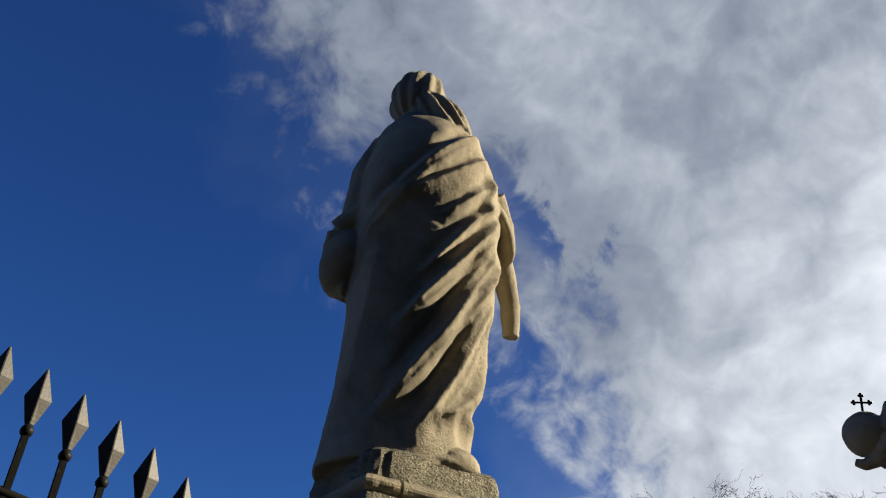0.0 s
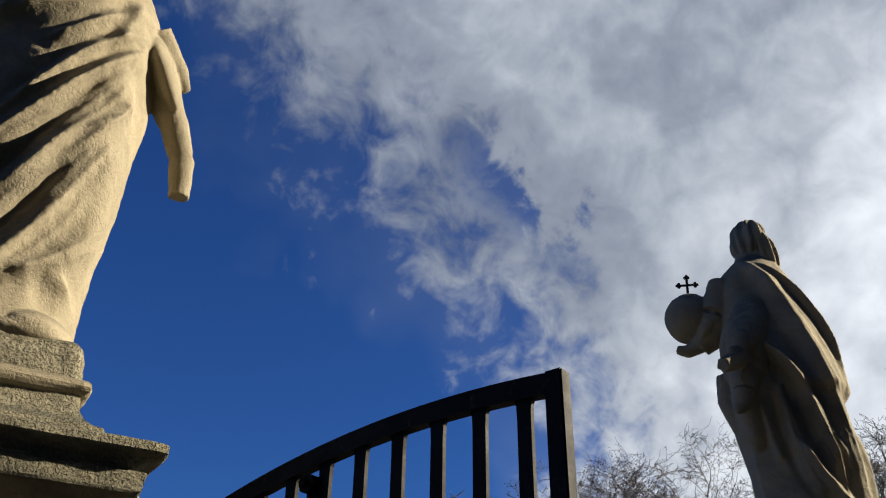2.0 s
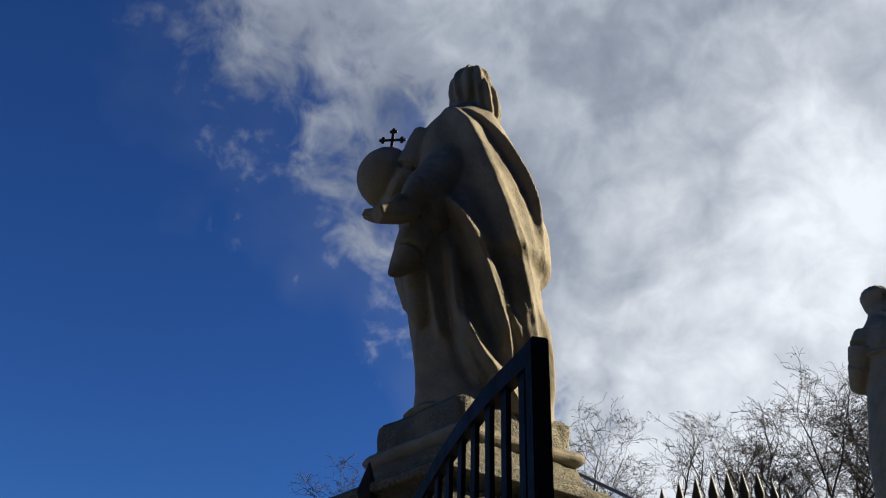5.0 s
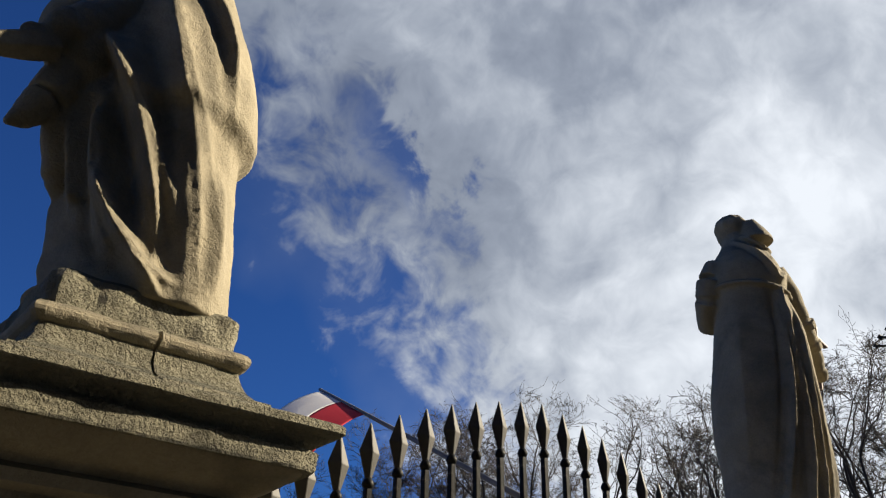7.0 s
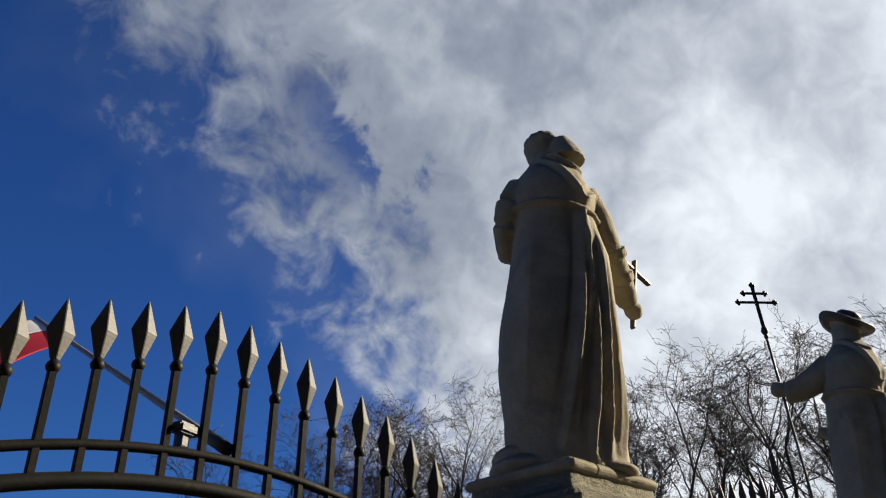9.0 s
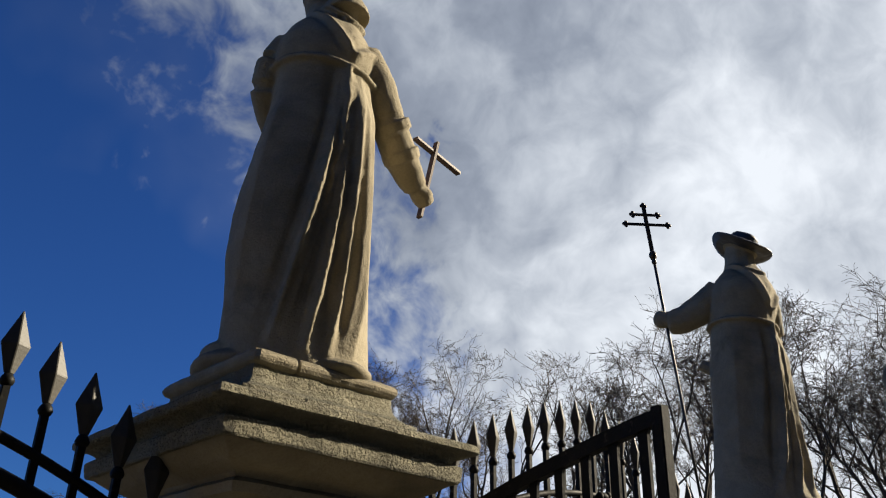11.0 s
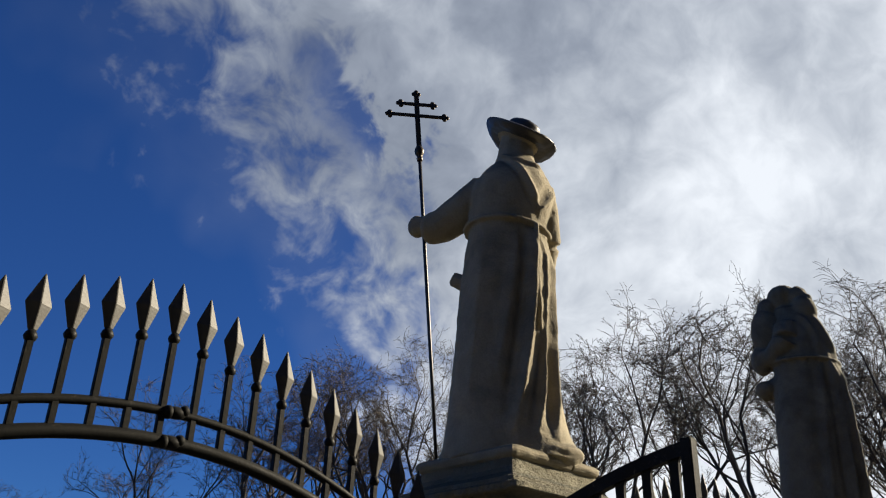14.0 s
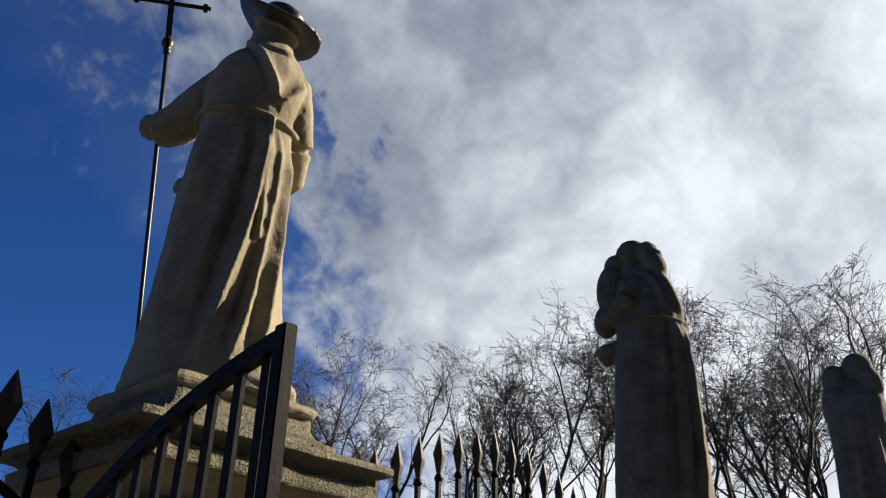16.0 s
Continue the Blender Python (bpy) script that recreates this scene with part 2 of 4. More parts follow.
def box_mesh(name, lo, hi, mat, bev=0.0):
    bm = bmesh.new()
    bmesh.ops.create_cube(bm, size=1)
    for v in bm.verts:
        v.co = [lo[i] + (v.co[i] + 0.5) * (hi[i] - lo[i]) for i in range(3)]
    if bev:
        bmesh.ops.bevel(bm, geom=bm.edges[:], offset=bev, segments=2, affect="EDGES")
    me = bpy.data.meshes.new(name)
    bm.to_mesh(me)
    bm.free()
    me.materials.append(mat)
    return me


def tube(path, sides=12, sub=1, closed=True):
    """Verts and faces of a round tube along (x, y, z, r) points."""
    pts = []
    for a, b in zip(path, path[1:]):
        for i in range(sub):
            t = i / sub
            pts.append([a[k] + (b[k] - a[k]) * t for k in range(4)])
    pts.append(list(path[-1]))
    verts, faces = [], []
    for i, p in enumerate(pts):
        a, b = pts[max(0, i - 1)], pts[min(len(pts) - 1, i + 1)]
        d = Vector((b[0] - a[0], b[1] - a[1], b[2] - a[2])).normalized()
        s = d.cross(Vector((0, 0, 1)) if abs(d.z) < 0.9 else Vector((1, 0, 0))).normalized()
        t = s.cross(d)
        for k in range(sides):
            an = 2 * math.pi * k / sides
            verts.append(Vector(p[:3]) + (s * math.cos(an) + t * math.sin(an)) * p[3])
    for i in range(len(pts) - 1):
        for k in range(sides):
            q = (k + 1) % sides
            faces.append((i * sides + k, i * sides + q, (i + 1) * sides + q, (i + 1) * sides + k))
    faces.append(tuple(range(sides - 1, -1, -1)))
    faces.append(tuple((len(pts) - 1) * sides + k for k in range(sides)))
    return verts, faces


# ---- the setting ----
GY = 2.8                       # the line of the pedestals
ground = tagged(new("ground", box_mesh("ground", (-420, -420, -0.3), (420, 420, 0.0), GROUND)), "dark trodden earth and paving under the fence", "ground", kind="structure")
# unseen wall, added to cut the sky's fill light on the statues
unseen_sky_block = tagged(new("unseen_sky_block", box_mesh("unseen_sky_block", (-40, -7.8, 0.0), (22, -7.0, 17.0), BLOCKER_GREY)), "added unseen wall that blocks sky light from behind the walk", "wall", kind="structure")


# ---- pedestals ----
LOWER = [(0.50, 0.0), (0.50, 0.34), (0.47, 0.37), (0.42, 0.44), (0.37, 0.47)]
DIE = [(0.365, 0.47), (0.365, 2.165)]
NECKING = [(0.365, 2.165), (0.405, 2.18), (0.41, 2.215), (0.385, 2.235), (0.40, 2.25), (0.46, 2.275), (0.53, 2.325)]
CORNICE = [(0.548, 2.325), (0.552, 2.333), (0.557, 2.384), (0.553, 2.391), (0.522, 2.396), (0.524, 2.406), (0.536, 2.420), (0.556, 2.431), (0.562, 2.437), (0.598, 2.440), (0.606, 2.448), (0.606, 2.470), (0.60, 2.478), (0.52, 2.492)]
CAP = [(0.56, 2.486), (0.50, 2.503), (0.445, 2.525), (0.425, 2.53), (0.423, 2.553), (0.39, 2.565), (0.36, 2.59), (0.343, 2.62), (0.338, 2.672)]
ROLL = [(0.332, 2.664), (0.342, 2.668), (0.353, 2.677), (0.360, 2.690), (0.362, 2.702), (0.358, 2.715), (0.349, 2.726), (0.336, 2.732)]


def pedestal(x, seed, plinth, joint):
    top = thing("stone_pedestal", pose(x, GY, 0), "weathered sandstone pedestal with a stepped cornice" + (" and a rough plinth" if plinth else ""), "pedestal", "statue pedestals")
    for name, rows, mat, wear, corner in (("base", LOWER, STONE, 0.006, 0.03), ("die", DIE, STONE, 0.003, 0.012), ("necking", NECKING, STONE, 0.004, 0.012),
                                          ("cornice", CORNICE, STONE_ROUGH, 0.006, 0.014), ("cap_moulding", CAP, STONE_ROUGH, 0.006, 0.012), ("roll_moulding", ROLL, STONE, 0.006, 0.014)):
        v, f = square_loft(rows, seed + len(name), wear, corner, 22, {"die": 0.12, "base": 0.12, "roll_moulding": 0.006}.get(name, 0.014), joint if name in ("cap_moulding", "roll_moulding") else None)
        part(name, mesh_of(name, v, f, mat), top, "rough pitted stone slab" if name == "cornice" else "")
    if plinth:
        v, f = square_loft([(0.325, 2.728), (0.325, 2.80), (0.318, plinth - 0.02), (0.30, plinth)], seed + 0.5, 0.012, 0.03, 22, 0.02)
        part("plinth", mesh_of("plinth", v, f, STONE_ROUGH), top, "rough hewn block under the statue's feet")
    return top


XS = (-4.65, -0.272, 4.2, 8.385, 12.53, 16.57, 20.75)
for i, (x, plinth, joint) in enumerate(zip(XS, (0, 2.875, 2.870, 0, 0, 0, 0), (0.1, -0.19, 0.03, -0.15, 0.12, 0.05, 0.0))):
    pedestal(x, i * 3.7 + 1, plinth, joint)


# ---- statues: one plain mesh each, without features ----
def sphere(c, r, n=28, lean=None):
    verts, faces = [], []
    m = n * 2
    for j in range(1, n):
        for i in range(m):
            a, b = 2 * math.pi * i / m, math.pi * j / n
            verts.append(Vector((r[0] * math.sin(b) * math.cos(a), r[1] * math.sin(b) * math.sin(a), r[2] * math.cos(b))))
    verts += [Vector((0, 0, r[2])), Vector((0, 0, -r[2]))]
    for j in range(n - 2):
        for i in range(m):
            k = (i + 1) % m
            faces.append((j * m + i, (j + 1) * m + i, (j + 1) * m + k, j * m + k))
    t, b = len(verts) - 2, len(verts) - 1
    faces += [(t, i, (i + 1) % m) for i in range(m)] + [(b, (n - 2) * m + (i + 1) % m, (n - 2) * m + i) for i in range(m)]
    turn = Euler([radians(q) for q in lean]).to_matrix() if lean else Matrix.Identity(3)
    return [turn @ v + Vector(c) for v in verts], faces


def bend(ridge, n=72):
    (u0, z0), (u1, z1), (u2, z2) = ridge[:3]
    t = np.linspace(0, 1, n)[:, None]
    # a curve that passes through the middle point
    cu, cz = 2 * u1 - (u0 + u2) / 2, 2 * z1 - (z0 + z2) / 2
    return (1 - t) ** 2 * np.array([u0, z0]) + 2 * t * (1 - t) * np.array([cu, cz]) + t ** 2 * np.array([u2, z2])


def robe(profile, ridges, depth=0.95, folds=0.006, nth=240, nz=280, power=2.08):
    """A closed draped body: profile rows (z, left, right); ridges are cloth folds on the side that is seen."""
    zs = np.array([p[0] for p in profile])
    z = np.linspace(zs[0], zs[-1], nz)

    def smooth(col):
        v = np.interp(z, zs, [p[col] for p in profile])
        k = np.hanning(15)
        return np.convolve(np.pad(v, 7, mode="edge"), k / k.sum(), mode="valid")
    left, right = smooth(1), smooth(2)
    th = np.linspace(0, 2 * math.pi, nth, endpoint=False)
    c, s = np.cos(th), np.sin(th)
    ce, se = np.sign(c) * np.abs(c) ** (2 / power), np.sign(s) * np.abs(s) ** (2 / power)
    mid, half = ((left + right) / 2)[:, None], ((right - left) / 2)[:, None]
    deep = np.clip(half * depth, 0.05, 0.37)
    U, W, Z = mid + half * ce, -deep * se, np.repeat(z[:, None], nth, 1)
    U, Z = U.astype(np.float32), Z.astype(np.float32)
    h = np.zeros_like(U)
    seen = np.clip((s + 0.15) / 0.5, 0, 1)[None, :]
    # every strong fold has two lesser creases beside it
    full = []
    for a, b, c3, (amp, wide) in ridges:
        full.append((a, b, c3, (amp, wide * 0.82)))
        if amp >= 0.05:
            for du, dz, k, w in ((0.040, -0.022, 0.32, 0.46), (-0.034, 0.020, 0.24, 0.42)):
                full.append(((a[0] + du * 0.3, a[1] + dz * 0.3), (b[0] + du, b[1] + dz), (c3[0] + du * 1.3, c3[1] + dz * 0.5 + 0.05), (amp * k, wide * w)))
    for ridge in full:
        line, (amp, wide) = bend(ridge).astype(np.float32), ridge[3]
        du = U[..., None] - line[:, 0]
        dz = Z[..., None] - line[:, 1]
        d2 = du ** 2 + dz ** 2
        k = d2.argmin(-1)
        near = np.take_along_axis(du, k[..., None], -1)[..., 0]
        rise = np.take_along_axis(dz, k[..., None], -1)[..., 0]
        run = np.gradient(line, axis=0)
        step = np.linalg.norm(run, axis=1)
        run = run / step[:, None]
        along = np.abs(near * run[k, 0] + rise * run[k, 1])
        across = near * -run[k, 1] + rise * run[k, 0]
        d = np.hypot(across, np.maximum(along - step[k] * 0.6, 0))
        t = k / (len(line) - 1)
        end = np.clip(np.minimum(t, 1 - t) * 5 + 0.25, 0, 1)
        sharp = np.exp(-np.abs(d / wide) ** 1.1)
        hollow = np.exp(-((d - 1.7 * wide) / (1.1 * wide)) ** 2) * (near < 0)
        h += 1.2 * amp * end * seen * (sharp - 0.45 * hollow)
    back = np.clip((-s + 0.1) / 0.5, 0, 1)[None, :]
    h += back * folds * 1.6 * np.abs(np.sin(5 * th[None, :] + 1.4 * np.sin(2.2 * Z)))
    h += folds * 0.5 * np.sin(9 * th[None, :] + 3 * Z + np.sin(4 * Z)) * seen
    U, W = U + h * c, W - h * s
    verts = np.stack([U, W, Z], -1).reshape(-1, 3)
    faces = []
    for j in range(nz - 1):
        for i in range(nth):
            k = (i + 1) % nth
            faces.append((j * nth + i, (j + 1) * nth + i, (j + 1) * nth + k, j * nth + k))
    faces.append(tuple(range(nth)))
    faces.append(tuple((nz - 1) * nth + i for i in range(nth - 1, -1, -1)))
    return [Vector(v) for v in verts], faces


def strands(c, r, lean, count, amp, seed):
    """A head of hair or cloth: an ellipsoid with wavy grooves that run down it."""
    v, f = sphere((0, 0, 0), r, 40)
    out = []
    for p in v:
        a = math.atan2(p.y, p.x)
        g = math.sin(count * a + 2.2 * math.sin(7 * p.z + seed)) * amp * (1 - abs(p.z / r[2]) ** 4)
        out.append(p * (1 + g / max(p.length, 0.05)))
    turn = Euler([radians(q) for q in lean]).to_matrix()
    return [turn @ p + Vector(c) for p in out], f


def statue(x, turn, shells, label, mat, voxel=0.0085, wear=0.004, second=None):
    verts, faces = [], []
    for v, f in shells:
        o = len(verts)
        verts += v
        faces += [tuple(i + o for i in q) for q in f]
    ob = new("statue", mesh_of("statue", verts, faces, mat))
    bm = bmesh.new()
    bm.from_mesh(ob.data)
    bmesh.ops.recalc_face_normals(bm, faces=bm.faces)
    bm.to_mesh(ob.data)
    bm.free()
    mod = ob.modifiers.new("blend", "REMESH")
    mod.mode, mod.voxel_size = "VOXEL", voxel
    soft = ob.modifiers.new("soften", "SMOOTH")
    soft.iterations, soft.factor = 1, 0.5
    bpy.context.view_layer.update()
    me = bpy.data.meshes.new_from_object(ob.evaluated_get(bpy.context.evaluated_depsgraph_get()))
    ob.modifiers.clear()
    ob.data = me
    flat = np.empty(len(me.vertices) * 3)
    me.vertices.foreach_get("co", flat)
    nor = np.empty(len(me.vertices) * 3, dtype=np.float32)
    me.vertex_normals.foreach_get("vector", nor)
    co, nor = flat.reshape(-1, 3), nor.reshape(-1, 3)
    push = np.array([noise.fractal(Vector(p) * 9 + Vector((x, 0, 0)), 0.8, 2.1, 3) for p in co]) * wear
    me.vertices.foreach_set("co", (co + nor * push[:, None]).ravel())
    me.update()
    me.materials.clear()
    me.materials.append(mat)
    me.polygons.foreach_set("use_smooth", [True] * len(me.polygons))
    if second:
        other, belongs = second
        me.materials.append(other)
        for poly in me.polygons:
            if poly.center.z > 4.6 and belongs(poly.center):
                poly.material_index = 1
    ob.matrix_basis = pose(x, GY, 0, 0, 0, -turn)
    return tagged(ob, label, "statue", "statues on pedestals")


# the draped figure with bare shoulder and veil
statue(XS[1], 27.7, [
    robe([(2.84, -0.42, 0.30), (3.04, -0.40, 0.28), (3.30, -0.378, 0.295), (3.62, -0.374, 0.335), (3.88, -0.39, 0.34), (4.06, -0.40, 0.36), (4.27, -0.41, 0.362),
          (4.44, -0.405, 0.362), (4.60, -0.385, 0.33), (4.72, -0.36, 0.28), (4.83, -0.335, 0.21), (4.92, -0.28, 0.10), (4.98, -0.24, 0.04), (5.02, -0.22, 0.02)],
         [((0.20, 4.74), (0.01, 4.47), (-0.30, 4.10), (0.058, 0.048)), ((0.27, 4.60), (0.12, 4.40), (-0.12, 4.20), (0.034, 0.034)),
          ((0.33, 4.47), (0.21, 4.27), (0.07, 4.12), (0.030, 0.028)), ((0.35, 4.36), (0.17, 4.04), (0.0, 3.78), (0.046, 0.032)),
          ((0.34, 4.21), (0.16, 3.87), (-0.09, 3.50), (0.052, 0.034)), ((0.32, 3.90), (0.17, 3.58), (0.06, 3.37), (0.030, 0.026)),
          ((0.32, 4.06), (0.17, 3.62), (-0.145, 3.05), (0.058, 0.040)), ((0.32, 3.82), (0.195, 3.34), (0.02, 3.00), (0.055, 0.040)),
          ((0.33, 3.55), (0.25, 3.23), (0.13, 3.07), (0.042, 0.036)), ((0.335, 3.62), (0.30, 3.34), (0.23, 3.14), (0.024, 0.024)),
          ((0.25, 3.14), (0.29, 3.00), (0.30, 2.87), (0.030, 0.030)), ((0.31, 4.53), (0.30, 4.36), (0.27, 4.20), (0.022, 0.022)),
          ((0.35, 4.28), (0.25, 4.04), (0.13, 3.84), (0.022, 0.020)), ((0.33, 4.00), (0.27, 3.74), (0.19, 3.52), (0.022, 0.022)),
          ((-0.22, 4.02), (-0.26, 3.60), (-0.30, 3.10), (0.014, 0.06)), ((-0.02, 4.36), (-0.16, 4.18), (-0.32, 4.00), (0.022, 0.030))]),
    strands((-0.145, 0.0, 5.17), (0.155, 0.16, 0.205), (0, 10, 0), 11, 0.011, 1.0),
    strands((0.0, -0.04, 4.96), (0.145, 0.15, 0.25), (0, -38, 0), 12, 0.015, 2.0),
    *[tube([(-0.20 + 0.046 * i, -0.13 + 0.03 * abs(i - 2.5), 5.16 - 0.012 * i, 0.028), (-0.14 + 0.052 * i, -0.165 + 0.02 * abs(i - 2.5), 4.98, 0.026), (-0.06 + 0.050 * i, -0.225 + 0.018 * i, 4.80 - 0.008 * i, 0.020)], 10, 4) for i in range(6)],
    sphere((-0.25, 0.03, 5.13), (0.06, 0.07, 0.09)),
    tube([(-0.27, 0, 4.76, 0.12), (-0.36, 0, 4.56, 0.105), (-0.385, 0.0, 4.28, 0.10), (-0.40, 0.08, 4.05, 0.12), (-0.30, 0.22, 3.95, 0.10)], 20, 4),
    sphere((-0.415, 0.0, 3.985), (0.13, 0.17, 0.20), lean=(0, 16, 0)), tube([(-0.34, -0.10, 4.26, 0.07), (-0.47, -0.04, 4.17, 0.065), (-0.50, 0.0, 4.04, 0.055), (-0.48, 0.0, 3.86, 0.05), (-0.38, -0.05, 3.80, 0.05)], 10, 4), tube([(-0.37, 0.0, 4.25, 0.08), (-0.47, 0.0, 4.20, 0.055), (-0.505, 0.0, 4.06, 0.055)], 14, 3), tube([(-0.40, 0.0, 4.20, 0.10), (-0.47, 0.0, 4.14, 0.06), (-0.50, 0.0, 4.02, 0.05), (-0.47, 0.02, 3.86, 0.06), (-0.38, 0.0, 3.80, 0.05)], 14, 4),
    sphere((0.385, 0.08, 4.34), (0.06, 0.17, 0.20), lean=(0, -24, 0)), tube([(0.33, 0.02, 4.52, 0.08), (0.42, 0.14, 4.40, 0.06), (0.475, 0.19, 4.33, 0.02)], 14, 4),
    tube([(0.36, 0.12, 4.32, 0.085), (0.44, 0.22, 4.14, 0.066), (0.49, 0.28, 3.98, 0.058), (0.50, 0.30, 3.80, 0.046)], 16, 4),
    sphere((0.05, -0.08, 2.88), (0.30, 0.22, 0.07)), sphere((0.20, -0.08, 2.90), (0.14, 0.18, 0.09)), sphere((-0.20, 0.0, 2.88), (0.19, 0.25, 0.07)),
], "weathered sandstone statue in a diagonally draped mantle", STONE)

# the long-haired figure holding an orb
statue(XS[2], 34.3, [
    robe([(2.84, -0.28, 0.375), (3.05, -0.265, 0.363), (3.20, -0.28, 0.353), (3.45, -0.325, 0.330), (3.60, -0.345, 0.322), (3.645, -0.345, 0.392), (3.85, -0.33, 0.376), (4.05, -0.315, 0.332),
          (4.21, -0.305, 0.278), (4.40, -0.305, 0.215), (4.52, -0.285, 0.165), (4.60, -0.22, 0.12), (4.66, -0.14, 0.08), (4.70, -0.12, 0.06)],
         [((-0.145, 4.58), (0.11, 3.84), (0.295, 2.88), (0.050, 0.066)), ((-0.09, 4.55), (0.14, 4.31), (0.30, 3.87), (0.020, 0.024)),
          ((0.05, 4.40), (0.23, 4.09), (0.33, 3.66), (0.018, 0.024)), ((0.0, 4.48), (0.19, 4.20), (0.32, 3.80), (0.014, 0.018)),
          ((-0.15, 3.92), (0.025, 3.52), (0.15, 3.07), (0.078, 0.046)), ((-0.225, 3.62), (-0.18, 3.32), (-0.15, 3.20), (0.040, 0.032)),
          ((-0.12, 3.62), (-0.06, 3.20), (0.04, 2.97), (0.058, 0.036)), ((-0.06, 3.28), (0.06, 3.02), (0.19, 2.86), (0.055, 0.034)),
          ((-0.29, 3.66), (-0.30, 3.52), (-0.29, 3.36), (0.035, 0.030)), ((-0.27, 3.30), (-0.25, 3.10), (-0.23, 2.92), (0.022, 0.030)),
          ((0.29, 3.40), (0.315, 3.12), (0.33, 2.90), (0.018, 0.026))]),
    strands((-0.03, 0.0, 4.83), (0.118, 0.13, 0.172), (0, 6, 0), 10, 0.012, 0.4),
    strands((0.045, -0.05, 4.72), (0.075, 0.085, 0.185), (0, -14, 0), 9, 0.014, 2.6),
    tube([(-0.09, 0, 4.62, 0.08), (-0.05, 0, 4.74, 0.07)], 14, 3),
    tube([(-0.24, 0.0, 4.50, 0.11), (-0.31, 0.04, 4.30, 0.12), (-0.37, 0.10, 4.16, 0.11), (-0.44, 0.14, 4.10, 0.08)], 18, 5),
    sphere((-0.47, 0.146, 4.31), (0.172, 0.172, 0.178), 36),
    sphere((-0.38, 0.05, 4.22), (0.06, 0.10, 0.13), lean=(0, 30, 0)),
    tube([(-0.44, 0.12, 4.10, 0.055), (-0.52, 0.15, 4.07, 0.045), (-0.585, 0.17, 4.09, 0.03)], 12, 4),
    tube([(-0.10, -0.08, 4.30, 0.13), (-0.19, -0.19, 4.08, 0.135), (-0.27, -0.28, 3.93, 0.115), (-0.31, -0.33, 3.86, 0.085)], 20, 6),
    sphere((-0.325, -0.35, 3.86), (0.060, 0.085, 0.125), lean=(0, 14, 0)), sphere((-0.24, -0.16, 3.90), (0.15, 0.20, 0.28)),
    tube([(-0.32, -0.36, 3.80, 0.062), (-0.38, -0.41, 3.755, 0.062), (-0.435, -0.45, 3.715, 0.056), (-0.48, -0.485, 3.69, 0.048)], 5, 3),
    tube([(-0.355, -0.40, 3.82, 0.034), (-0.392, -0.43, 3.815, 0.026), (-0.405, -0.45, 3.785, 0.018)], 10, 3),
    tube([(-0.25, -0.22, 3.86, 0.09), (-0.30, -0.26, 3.70, 0.090), (-0.335, -0.30, 3.58, 0.075), (-0.375, -0.335, 3.49, 0.048), (-0.41, -0.365, 3.44, 0.012)], 16, 6),
    tube([(-0.24, -0.18, 3.72, 0.085), (-0.27, -0.20, 3.52, 0.085), (-0.26, -0.17, 3.36, 0.065), (-0.22, -0.10, 3.22, 0.03)], 16, 6),
    tube([(-0.33, 0.0, 3.82, 0.07), (-0.35, 0.02, 3.66, 0.06), (-0.30, 0.0, 3.46, 0.05)], 14, 4),
    sphere((0.06, -0.10, 2.875), (0.29, 0.20, 0.04)), sphere((-0.16, -0.02, 2.88), (0.16, 0.22, 0.045)),
], "weathered sandstone statue in a long mantle holding an orb", STONE)

